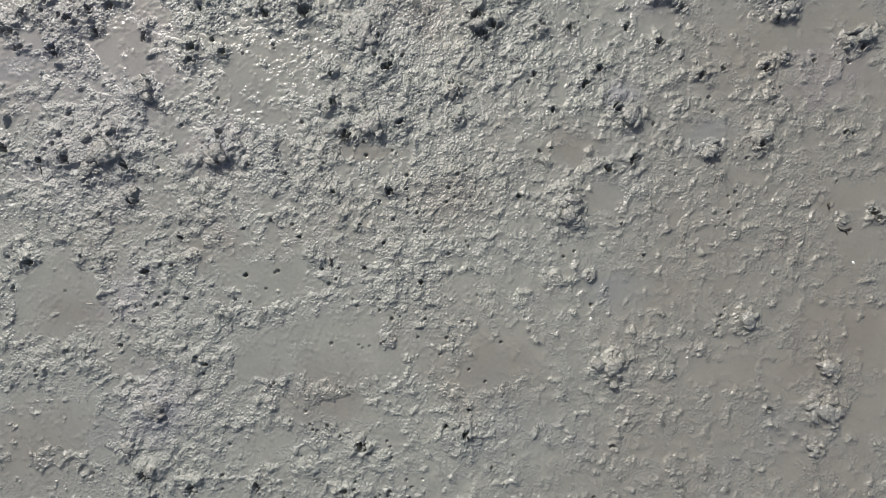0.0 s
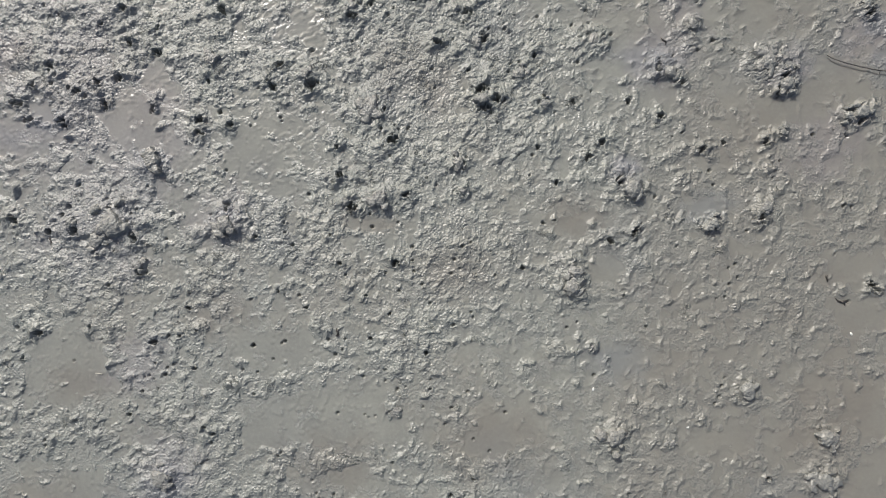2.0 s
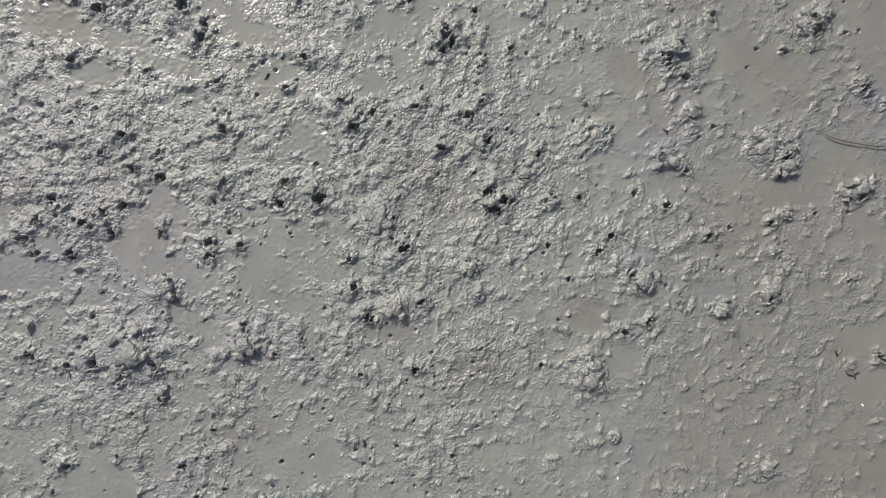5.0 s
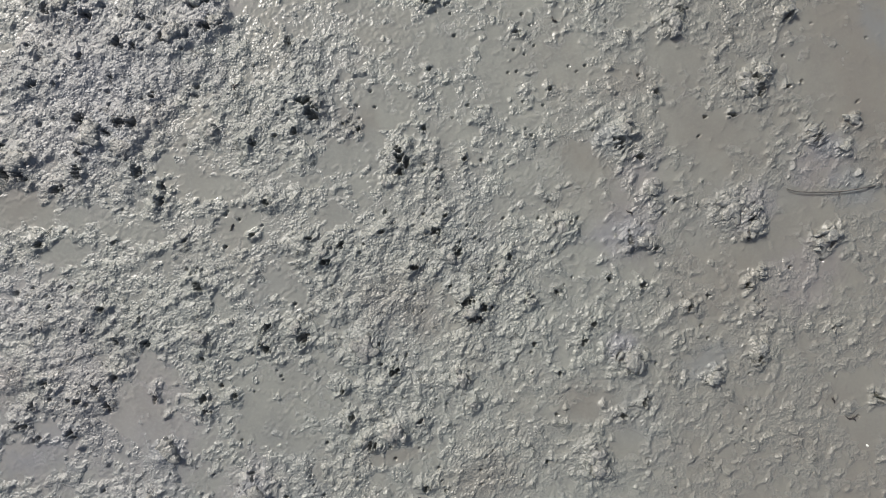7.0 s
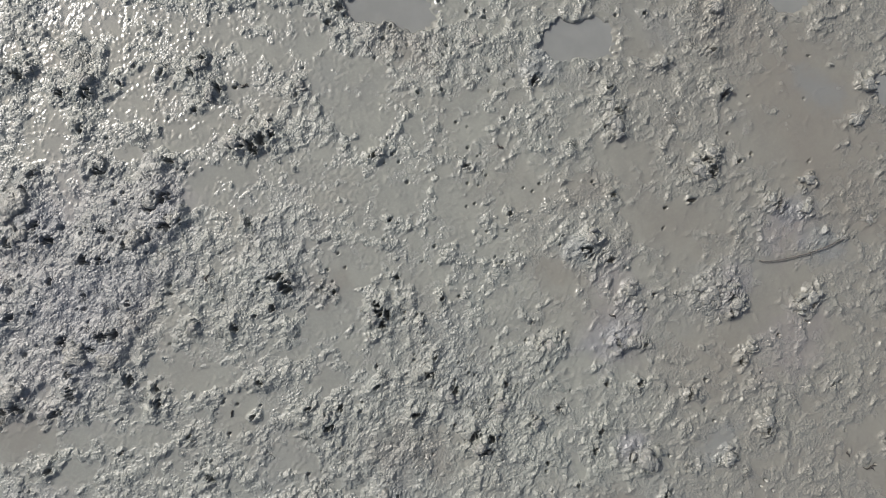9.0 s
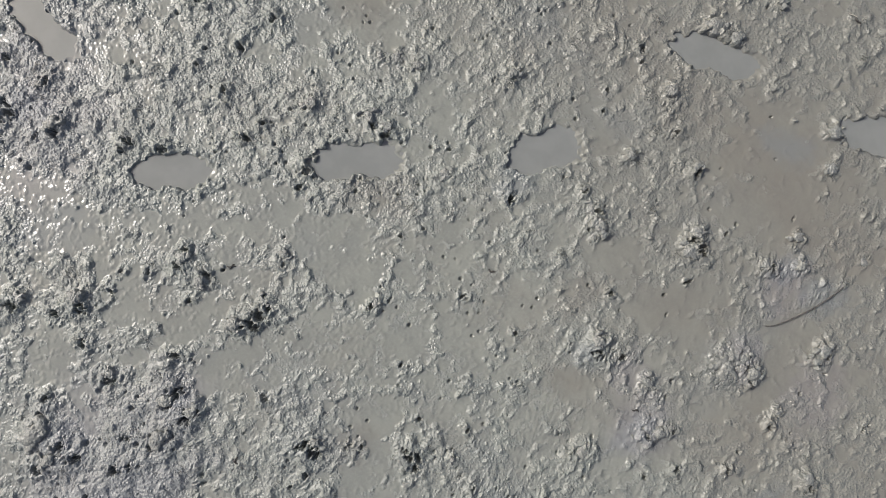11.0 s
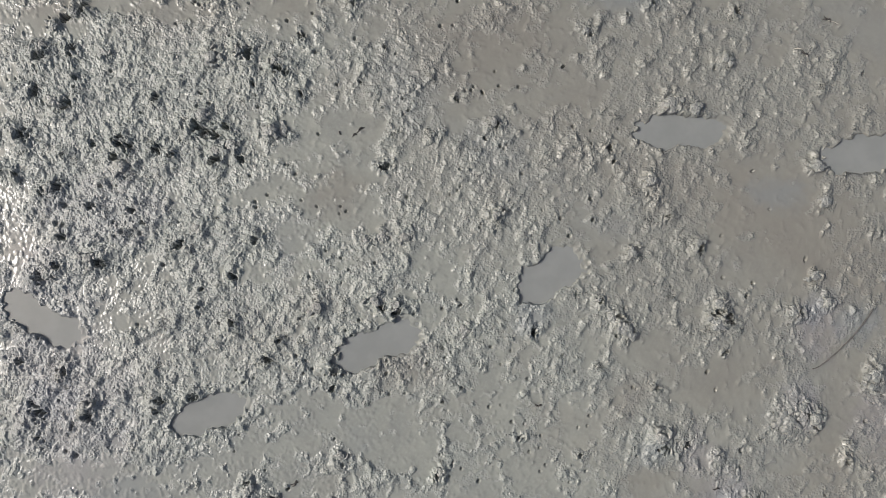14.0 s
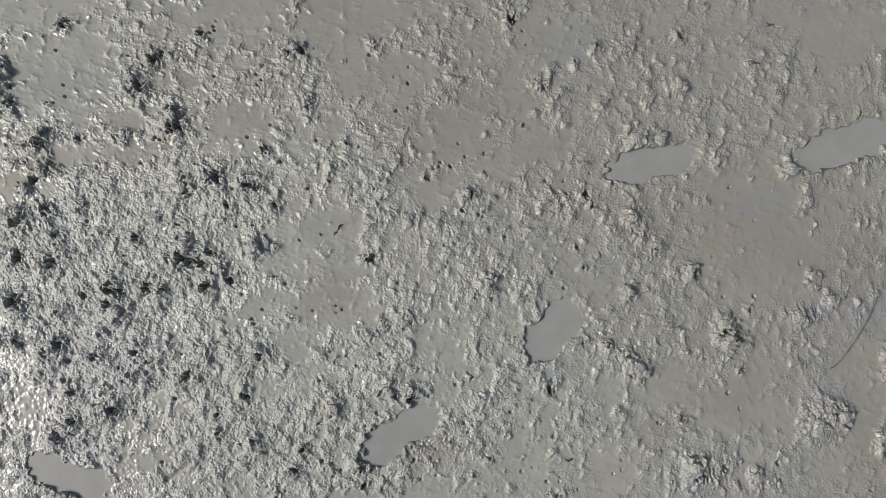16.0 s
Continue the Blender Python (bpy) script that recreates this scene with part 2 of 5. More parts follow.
def pit(x, y, r):
    """A burrow mouth or torn hollow, with a little rim; some are added only for a mound's shadow."""
    if r > 0.0115:
        WIDE_PITS.append((x, y, r))
    turn = (x * 977 + y * 613) % 180
    stretch = 1.0 + 0.4 * ((x * 517 + y * 311) % 1)
    gape = r * (0.66 if r < 0.0105 else 0.86)
    part_of, cover = spot(x, y, gape * stretch, gape / stretch, turn, 0.2, 0.75 if r > 0.009 else 0.5, 9)
    if part_of is None or cover.size == 0:
        return
    cover = cover / max(0.3, cover.max())
    if r > 0.011:
        # a torn hollow: crumbs still stand in it
        crumb = wave(X[part_of], Y[part_of], 0.9 * r, 81) + 0.7 * wave(X[part_of], Y[part_of], 0.45 * r, 82)
        cover = cover * soft(-0.45, 0.25, crumb + 0.15)
    SINK[part_of] = np.maximum(SINK[part_of], min(0.04, 0.007 + 2.4 * r) * cover)
    part_of, cover = spot(x - 0.5 * r, y + 0.8 * r, r * 2.0, r * 1.8, turn, 0.7, 0.4, 11)
    if part_of is None:
        return
    RAISE[part_of] += 0.3 * r * cover
    COARSE[part_of] += 0.14 * cover
    if r > 0.009:
        part_of, cover = spot(x, y, r * 3.2, r * 2.6, turn, 0.8, 0.6, 12)
        if part_of is None:
            return
        FOLDS[part_of] = np.maximum(FOLDS[part_of], 1.3 * cover)


def knoll(x, y, r):
    """A swelling of the mud round a lump."""
    part_of, cover = spot(x, y, r * 1.25, r * 1.2, 0, 0.6, 0.35, 13)
    if part_of:
        RAISE[part_of] += 0.1 * r * cover
        COARSE[part_of] += 0.1 * cover
        FOLDS[part_of] = np.maximum(FOLDS[part_of], cover)


def footprint(x, y, long, wide, turn, deep=0.03):
    """A boot's print: steep and ragged at the heel, shallow at the toe, where silt has run in."""
    part_of, cover = spot(x, y, long + 0.03, wide + 0.035, turn, 0.3, 0.3, 15)
    RAISE[part_of] += 0.002 * cover
    COARSE[part_of] += 0.12 * cover
    part_of = near(x, y, long * 1.5)
    dx, dy = X[part_of] - x, Y[part_of] - y
    c, s = math.cos(radians(turn)), math.sin(radians(turn))
    u, v = (dx * c + dy * s) / long, (dy * c - dx * s) / wide
    torn = 0.2 * wave(X[part_of], Y[part_of], 0.06, 17) + 0.17 * wave(X[part_of], Y[part_of], 0.022, 18) + 0.06 * wave(X[part_of], Y[part_of], 0.011, 19)
    waist = 1 - 0.14 * np.exp(-((u - 0.15) / 0.35) ** 2)
    d = (np.abs(u) ** 2.6 + np.abs(v / waist) ** 2.6) ** (1 / 2.6) + torn
    d = d - 0.12 * soft(0.3, 1.2, u) * soft(-0.6, 0.6, v)
    steep = 0.07 + 0.16 * soft(0.1, 0.9, u)
    cover = 1 - soft(1 - steep, 1 + steep, d)
    SINK[part_of] += deep * cover * (1 - 0.78 * soft(0.2, 1.1, u))
    COARSE[part_of] -= 0.9 * (1 - soft(0.95, 1.25, d)) * soft(-0.3, 0.6, u + 0.4 * v) + 0.9 * cover
    RAISE[part_of] *= 1 - cover
    STILL[part_of] = np.maximum(STILL[part_of], cover * (1 - 0.75 * soft(0.45, 1.0, u)))


# smooth silt
for place in (
    (-1.335, 0.647, 0.088, 0.056, 0), (-1.181, 0.54, 0.044, 0.044, 0), (-1.033, 0.727, 0.021, 0.07, 0), (-0.881, 0.781, 0.032, 0.049, 0), (-0.968, 0.611, 0.079, 0.035, 0), (-0.649, 0.762, 0.044, 0.026, 0),
    (-0.586, 0.699, 0.035, 0.053, 0), (-0.532, 0.636, 0.079, 0.07, 0), (-0.558, 0.476, 0.088, 0.032, 0), (-0.895, 0.441, 0.044, 0.032, 0), (-0.814, 0.387, 0.049, 0.044, 0), (-0.751, 0.281, 0.035, 0.021, 0),
    (-0.951, 0.245, 0.014, 0.044, 0), (-0.504, 0.369, 0.025, 0.026, 0), (-0.256, 0.351, 0.084, 0.021, 0), (-0.3, 0.298, 0.032, 0.021, 0), (-0.618, 0.21, 0.026, 0.018, 30),
):
    silt(*place)
for place in (
    (0.389, 0.777, 0.032, 0.018, 0), (0.477, 0.776, 0.079, 0.032, 0), (0.662, 0.785, 0.061, 0.025, 0), (1.048, 0.703, 0.105, 0.049, 0), (1.189, 0.756, 0.096, 0.042, 0), (0.816, 0.411, 0.079, 0.032, 20),
    (0.989, 0.261, 0.079, 0.032, 0), (1.326, 0.578, 0.07, 0.061, 0), (0.482, 0.209, 0.07, 0.044, -20), (0.378, 0.332, 0.049, 0.032, 0), (1.25, 0.208, 0.096, 0.061, 0), (1.291, 0.068, 0.088, 0.067, 0),
    (0.776, -0.054, 0.096, 0.035, 0), (0.061, 0.581, 0.026, 0.021, 0),
):
    silt(*place)
for place in (
    (-1.17, -0.16, 0.105, 0.053, 0), (-1.277, -0.09, 0.035, 0.061, 0), (-0.941, -0.142, 0.07, 0.018, 0), (-1.208, -0.492, 0.149, 0.079, 0), (-1.294, -0.622, 0.096, 0.088, 0), (-0.466, -0.054, 0.105, 0.035, -10),
    (-0.569, -0.299, 0.07, 0.061, 0), (-0.394, -0.247, 0.079, 0.088, 0), (-0.254, -0.159, 0.096, 0.032, 0), (-0.219, -0.299, 0.053, 0.039, 0), (-0.605, -0.229, 0.096, 0.032, 0), (-0.288, -0.438, 0.067, 0.039, 0),
    (-0.253, -0.507, 0.049, 0.025, 0), (-0.532, -0.542, 0.061, 0.061, 0), (-0.619, -0.577, 0.049, 0.032, 0), (-0.402, -0.473, 0.044, 0.044, 0), (-0.148, -0.541, 0.046, 0.039, 0), (-0.165, -0.662, 0.096, 0.025, 0),
    (-0.956, -0.3, 0.061, 0.044, 0),
):
    silt(*place)
for place in (
    (0.113, -0.054, 0.096, 0.032, 0), (0.2, -0.263, 0.096, 0.088, 0), (0.13, -0.35, 0.096, 0.039, 0), (0.304, -0.436, 0.079, 0.044, 0), (0.602, -0.089, 0.096, 0.061, 0), (0.791, -0.332, 0.105, 0.061, 0),
    (0.947, -0.314, 0.123, 0.061, 0), (1.105, -0.158, 0.096, 0.061, 0), (1.294, -0.227, 0.096, 0.088, 0), (1.342, -0.451, 0.096, 0.096, 0), (0.875, -0.556, 0.123, 0.046, 0), (0.477, -0.505, 0.07, 0.035, 0),
    (0.546, -0.66, 0.096, 0.046, 0), (0.269, -0.575, 0.105, 0.061, 0), (0.392, -0.228, 0.079, 0.039, 0), (1.102, -0.314, 0.061, 0.046, 0), (1.236, -0.606, 0.105, 0.079, 0), (0.994, -0.624, 0.096, 0.061, 0),
):
    silt(*place)
for place in (
    (-1.215, 1.441, 0.118, 0.027, -7), (-1.273, 1.404, 0.1, 0.045, -7), (-1.048, 1.348, 0.127, 0.033, -7), (-0.734, 1.417, 0.033, 0.082, -7), (-0.641, 1.369, 0.082, 0.063, -7), (-0.567, 1.315, 0.069, 0.045, -7),
    (-0.565, 1.196, 0.069, 0.063, -7), (-0.457, 1.192, 0.051, 0.029, -7), (-1.133, 1.251, 0.069, 0.04, -27), (-0.591, 1.544, 0.04, 0.04, -7), (-0.899, 1.257, 0.051, 0.022, -7), (-0.184, 1.33, 0.069, 0.063, -7),
    (-0.244, 1.156, 0.082, 0.04, -7), (-0.282, 1.415, 0.091, 0.025, -7), (-0.004, 1.453, 0.1, 0.063, -7), (0.081, 1.406, 0.063, 0.063, -7), (-0.127, 1.214, 0.091, 0.063, -7), (-0.466, 0.984, 0.044, 0.047, -7),
    (-0.669, 0.956, 0.033, 0.036, -7),
):
    silt(*place)
for place in (
    (-0.942, 0.864, 0.029, 0.063, -7),
):
    silt(*place)
for place in (
    (0.232, 1.442, 0.091, 0.063, -7), (0.216, 1.317, 0.091, 0.025, -7), (0.375, 1.407, 0.082, 0.082, -7), (0.378, 1.15, 0.045, 0.082, -7), (0.327, 1.046, 0.063, 0.04, -7), (0.53, 1.186, 0.069, 0.082, -7),
    (0.553, 1.082, 0.1, 0.045, -7), (0.613, 0.973, 0.1, 0.063, -7), (0.524, 0.856, 0.1, 0.04, -7), (0.678, 0.762, 0.047, 0.047, -7), (0.479, 0.797, 0.082, 0.029, -7), (0.941, 1.355, 0.065, 0.082, -7),
    (0.841, 1.018, 0.082, 0.047, -7), (1.023, 1.124, 0.1, 0.082, -7), (0.986, 0.981, 0.082, 0.054, -7), (1.262, 1.241, 0.054, 0.063, -7), (1.393, 1.243, 0.1, 0.082, -7), (1.301, 1.107, 0.1, 0.047, -7),
    (1.201, 0.768, 0.1, 0.054, -7),
):
    silt(*place)
for place in (
    (1.372, 0.783, 0.082, 0.044, -7), (1.17, 0.671, 0.091, 0.029, -7), (1.351, 0.916, 0.082, 0.036, -7),
):
    silt(*place)
for place in (
    (-0.439, 2.563, 0.083, 0.065, -26), (-0.626, 2.55, 0.033, 0.033, -26), (-0.291, 2.451, 0.065, 0.048, -26), (-0.436, 2.235, 0.083, 0.037, -26), (-0.5, 2.103, 0.048, 0.033, -26), (-0.305, 2.213, 0.048, 0.065, -26),
    (-0.295, 2.066, 0.083, 0.048, -26), (-0.068, 2.325, 0.065, 0.065, -26), (-0.074, 2.103, 0.074, 0.074, -26), (-0.05, 2.194, 0.065, 0.065, -26), (-0.342, 1.884, 0.065, 0.102, -26), (0.18, 2.206, 0.065, 0.083, -26),
    (0.274, 1.977, 0.111, 0.083, -26), (0.173, 2.107, 0.065, 0.074, -26), (0.234, 1.853, 0.093, 0.093, -26), (0.02, 1.791, 0.093, 0.037, -26), (0.228, 1.629, 0.102, 0.093, -26), (0.088, 1.594, 0.074, 0.065, -26),
    (-0.68, 2.271, 0.056, 0.083, -26),
):
    silt(*place)
for place in (
    (-0.743, 2.017, 0.041, 0.048, -26), (0.088, 2.311, 0.102, 0.046, -26), (-0.699, 2.565, 0.037, 0.037, -26),
):
    silt(*place)
for place in (
    (0.534, 1.75, 0.083, 0.083, -26), (0.56, 1.634, 0.093, 0.083, -26), (0.379, 1.516, 0.093, 0.102, -26), (0.612, 1.444, 0.102, 0.083, -26), (0.726, 1.719, 0.065, 0.044, -26), (0.862, 1.53, 0.065, 0.044, -26),
    (0.925, 1.189, 0.083, 0.093, -26), (1.144, 1.767, 0.041, 0.065, -26), (1.419, 1.387, 0.083, 0.065, -26), (1.59, 1.305, 0.12, 0.093, -26), (1.456, 1.161, 0.12, 0.093, -26), (1.312, 1.21, 0.065, 0.065, -26),
    (1.585, 1.079, 0.102, 0.065, -26), (1.712, 1.08, 0.083, 0.083, -26), (1.086, 1.091, 0.093, 0.056, -26), (1.302, 1.319, 0.033, 0.048, -26), (0.505, 1.351, 0.093, 0.065, -26), (1.589, 0.827, 0.056, 0.046, -26),
    (0.425, 1.781, 0.056, 0.056, -26),
):
    silt(*place)
for place in (
    (1.733, 1.382, 0.093, 0.037, -26),
):
    silt(*place)
for place in (
    (0.091, 2.899, 0.104, 0.034, -47), (0.273, 2.978, 0.066, 0.041, -47), (0.243, 2.887, 0.066, 0.03, -47), (0.663, 2.782, 0.104, 0.038, -37), (0.874, 2.748, 0.094, 0.049, -47), (1.029, 2.638, 0.104, 0.085, -47),
    (0.894, 2.537, 0.104, 0.066, -47), (0.785, 2.461, 0.085, 0.066, -47), (0.755, 2.357, 0.057, 0.041, -47), (0.617, 2.586, 0.066, 0.066, -47), (0.452, 2.624, 0.066, 0.034, -47), (0.775, 2.13, 0.085, 0.075, -7),
    (0.647, 2.075, 0.066, 0.038, -47), (1.286, 2.339, 0.104, 0.045, -47), (1.315, 2.418, 0.094, 0.047, -47), (1.457, 2.268, 0.085, 0.066, -47), (1.48, 2.134, 0.066, 0.041, -47), (1.205, 1.796, 0.066, 0.041, -47),
):
    silt(*place)
for place in (
    (1.182, 1.683, 0.066, 0.045, -47), (1.596, 1.408, 0.094, 0.085, -47), (1.592, 1.247, 0.122, 0.094, -47), (1.458, 1.251, 0.104, 0.085, -47), (1.601, 1.044, 0.085, 0.075, -47), (1.735, 1.039, 0.085, 0.066, -47),
    (2.212, 1.469, 0.104, 0.049, -47), (1.717, 1.445, 0.085, 0.034, -47), (2.027, 1.583, 0.066, 0.066, -47), (1.326, 1.309, 0.066, 0.045, -47), (-0.412, 2.586, 0.085, 0.075, -47), (-0.488, 2.832, 0.085, 0.041, -47),
    (-0.304, 2.47, 0.066, 0.041, -47), (0.206, 2.228, 0.066, 0.047, -47), (0.045, 2.207, 0.085, 0.057, -47), (0.276, 1.96, 0.104, 0.075, -47), (0.392, 1.836, 0.066, 0.075, -47), (-0.079, 2.091, 0.094, 0.075, -47),
    (0.044, 1.82, 0.094, 0.066, -47),
):
    silt(*place)
for place in (
    (-0.623, 2.481, 0.045, 0.057, -47),
):
    silt(*place)
for place in (
    (0.59, 1.763, 0.104, 0.047, -47), (0.965, 1.361, 0.104, 0.066, -47), (0.983, 1.063, 0.085, 0.066, -47), (1.245, 0.81, 0.085, 0.075, -47), (1.142, 0.711, 0.085, 0.06, -47), (0.46, 1.485, 0.132, 0.075, -47),
    (0.455, 1.323, 0.113, 0.066, -47), (0.569, 1.117, 0.104, 0.049, -47), (0.589, 0.926, 0.104, 0.066, -47), (-0.2, 2.082, 0.085, 0.057, -47), (0.894, 0.767, 0.075, 0.047, -47),
):
    silt(*place)
for place in (
    (1.128, 3.638, 0.152, 0.086, -64), (0.814, 3.654, 0.086, 0.048, -64), (0.948, 3.53, 0.105, 0.046, -64), (0.712, 3.668, 0.067, 0.03, -64), (1.107, 3.375, 0.067, 0.048, -64), (1.022, 3.334, 0.086, 0.038, -64),
    (1.294, 3.297, 0.086, 0.057, -64), (1.231, 3.076, 0.05, 0.086, -64), (1.195, 2.975, 0.067, 0.046, -64), (1.551, 2.766, 0.086, 0.086, -64), (1.356, 2.862, 0.05, 0.03, -64), (1.617, 2.629, 0.095, 0.05, -64),
    (1.077, 3.002, 0.042, 0.057, -64), (1.459, 2.341, 0.095, 0.095, -64), (1.504, 2.511, 0.048, 0.076, -64), (1.011, 2.611, 0.095, 0.076, -64), (0.929, 2.783, 0.067, 0.067, -64), (1.742, 2.371, 0.067, 0.086, -64),
    (1.901, 2.13, 0.086, 0.067, -64),
):
    silt(*place)
for place in (
    (1.663, 2.227, 0.095, 0.067, -64), (1.541, 2.084, 0.095, 0.076, -64), (1.423, 2.197, 0.095, 0.057, -64),
):
    silt(*place)
for place in (
    (2.277, 1.268, 0.133, 0.105, -64), (2.287, 1.422, 0.105, 0.05, -64), (2.121, 1.15, 0.086, 0.086, -64), (2.169, 1.621, 0.067, 0.05, -64), (1.634, 1.343, 0.114, 0.095, -64), (1.662, 1.484, 0.057, 0.048, -64),
    (2.044, 1.88, 0.067, 0.048, -64),
):
    silt(*place)

# pools of silt
for place in (
    (-1.326, 0.647, 0.096, 0.061, 0), (-1.229, 0.692, 0.035, 0.026, 0), (-0.541, 0.645, 0.07, 0.061, 0), (-0.558, 0.476, 0.079, 0.026, 0), (-0.968, 0.602, 0.061, 0.026, 0), (-0.814, 0.387, 0.039, 0.039, 0),
    (-0.951, 0.245, 0.014, 0.044, 0), (-0.501, -0.054, 0.096, 0.032, 0), (-1.17, -0.16, 0.088, 0.044, 0), (-1.208, -0.492, 0.123, 0.061, 0), (-0.256, 0.351, 0.079, 0.018, 0), (1.189, 0.756, 0.079, 0.035, 0),
    (1.048, 0.703, 0.07, 0.032, 0), (-0.254, -0.159, 0.088, 0.025, 0), (-0.166, -0.541, 0.044, 0.035, 0), (-0.271, -0.446, 0.061, 0.032, 0), (0.791, -0.332, 0.088, 0.049, 0), (0.964, -0.305, 0.105, 0.049, 0),
    (1.294, -0.227, 0.088, 0.079, 0),
):
    pool(*place)
for place in (
    (1.342, -0.451, 0.088, 0.088, 0), (0.113, -0.054, 0.079, 0.025, 0), (0.2, -0.263, 0.079, 0.07, 0), (0.13, -0.341, 0.079, 0.028, 0), (0.482, 0.209, 0.053, 0.032, 0), (0.378, 0.341, 0.039, 0.025, 0),
    (1.25, 0.208, 0.079, 0.049, 0), (1.291, 0.068, 0.07, 0.049, 0), (-0.394, -0.247, 0.061, 0.07, 0), (-0.569, -0.308, 0.053, 0.053, 0),
):
    pool(*place)
for place in (
    (-0.945, 0.846, 0.025, 0.063, -7), (-0.641, 1.369, 0.073, 0.054, -7), (-0.734, 1.417, 0.025, 0.073, -7), (-0.565, 1.196, 0.058, 0.058, -7), (-1.133, 1.251, 0.058, 0.029, -7), (-1.221, 1.397, 0.109, 0.033, -7),
    (-1.05, 1.339, 0.109, 0.025, -7), (-0.466, 0.984, 0.033, 0.04, -7), (-0.184, 1.33, 0.054, 0.051, -7), (-0.004, 1.453, 0.082, 0.051, -7), (-0.244, 1.156, 0.063, 0.025, -7), (0.524, 0.856, 0.091, 0.029, -7),
    (0.612, 0.964, 0.073, 0.04, -7), (1.201, 0.768, 0.082, 0.044, -7), (1.023, 1.124, 0.073, 0.054, -7), (1.005, 0.988, 0.069, 0.04, -7), (1.412, 1.241, 0.082, 0.063, -7), (0.678, 0.762, 0.036, 0.036, -7),
    (-0.503, 0.57, 0.073, 0.054, -7),
):
    pool(*place)
for place in (
    (-0.524, 0.682, 0.073, 0.036, -7), (-1.379, 0.614, 0.109, 0.045, -7), (-1.043, 0.714, 0.033, 0.063, -7), (-0.606, 0.474, 0.109, 0.033, -7), (-0.879, 0.456, 0.054, 0.045, -7), (-1.274, 0.328, 0.045, 0.054, -7),
):
    pool(*place)
for place in (
    (-0.439, 2.563, 0.065, 0.056, -26), (-0.068, 2.325, 0.056, 0.056, -26), (-0.074, 2.103, 0.065, 0.065, -26), (-0.295, 2.066, 0.074, 0.037, -26), (-0.334, 1.901, 0.052, 0.083, -26), (0.274, 1.977, 0.093, 0.065, -26),
    (0.234, 1.853, 0.074, 0.074, -26), (0.228, 1.629, 0.083, 0.074, -26), (-0.436, 2.235, 0.07, 0.03, -26), (-0.5, 2.103, 0.041, 0.026, -26), (0.18, 2.206, 0.052, 0.07, -26), (0.02, 1.791, 0.074, 0.026, -26),
    (-0.743, 2.017, 0.033, 0.041, -26), (-0.68, 2.271, 0.033, 0.065, -26), (0.534, 1.75, 0.065, 0.065, -26), (0.379, 1.516, 0.07, 0.078, -26), (0.612, 1.444, 0.07, 0.059, -26), (0.925, 1.189, 0.065, 0.07, -26),
    (1.59, 1.305, 0.102, 0.074, -26),
):
    pool(*place)
for place in (
    (1.456, 1.161, 0.093, 0.07, -26), (1.419, 1.387, 0.065, 0.052, -26), (-0.54, 1.182, 0.074, 0.041, -26), (-0.648, 1.379, 0.065, 0.037, -26), (-1.2, 1.446, 0.083, 0.074, -26), (-0.883, 1.269, 0.111, 0.03, -26),
    (0.008, 1.428, 0.093, 0.037, -26), (-0.074, 1.344, 0.046, 0.056, -26),
):
    pool(*place)
for place in (
    (-0.406, 2.579, 0.075, 0.066, -47), (-0.488, 2.832, 0.066, 0.03, -47), (1.029, 2.638, 0.085, 0.066, -47), (0.894, 2.537, 0.075, 0.047, -47), (0.785, 2.461, 0.066, 0.053, -47), (0.663, 2.782, 0.085, 0.026, -47),
    (0.874, 2.748, 0.066, 0.034, -47), (0.084, 2.893, 0.075, 0.023, -47), (0.273, 2.978, 0.041, 0.026, -47), (0.452, 2.624, 0.053, 0.026, -47), (0.617, 2.586, 0.047, 0.047, -47), (0.775, 2.13, 0.072, 0.06, -47),
    (1.596, 1.408, 0.075, 0.072, -47), (1.592, 1.247, 0.104, 0.075, -47), (1.458, 1.251, 0.085, 0.072, -47), (0.276, 1.96, 0.085, 0.057, -47), (0.206, 2.228, 0.049, 0.034, -47), (0.045, 2.207, 0.066, 0.038, -47),
    (-0.079, 2.091, 0.075, 0.057, -47),
):
    pool(*place)
for place in (
    (1.245, 0.81, 0.072, 0.06, -47), (1.142, 0.711, 0.072, 0.045, -47), (0.983, 1.063, 0.072, 0.049, -47), (0.965, 1.361, 0.085, 0.047, -47), (-0.2, 2.082, 0.066, 0.041, -47), (0.569, 1.117, 0.085, 0.034, -47),
    (0.589, 0.926, 0.085, 0.049, -47), (1.286, 2.339, 0.085, 0.034, -47), (1.182, 1.683, 0.049, 0.03, -47),
):
    pool(*place)
for place in (
    (1.128, 3.638, 0.133, 0.067, -64), (0.814, 3.654, 0.072, 0.034, -64), (0.948, 3.53, 0.086, 0.03, -64), (1.022, 3.334, 0.072, 0.027, -64), (1.231, 3.076, 0.038, 0.072, -64), (1.195, 2.975, 0.053, 0.03, -64),
    (1.551, 2.766, 0.067, 0.067, -64), (1.459, 2.341, 0.076, 0.076, -64), (1.011, 2.611, 0.076, 0.061, -64), (0.929, 2.783, 0.053, 0.046, -64), (1.541, 2.084, 0.076, 0.057, -64), (1.423, 2.197, 0.072, 0.038, -64),
    (2.277, 1.268, 0.114, 0.086, -64), (1.901, 2.13, 0.072, 0.053, -64), (1.617, 2.629, 0.076, 0.034, -64), (1.125, 3.383, 0.05, 0.03, -64),
):
    pool(*place)

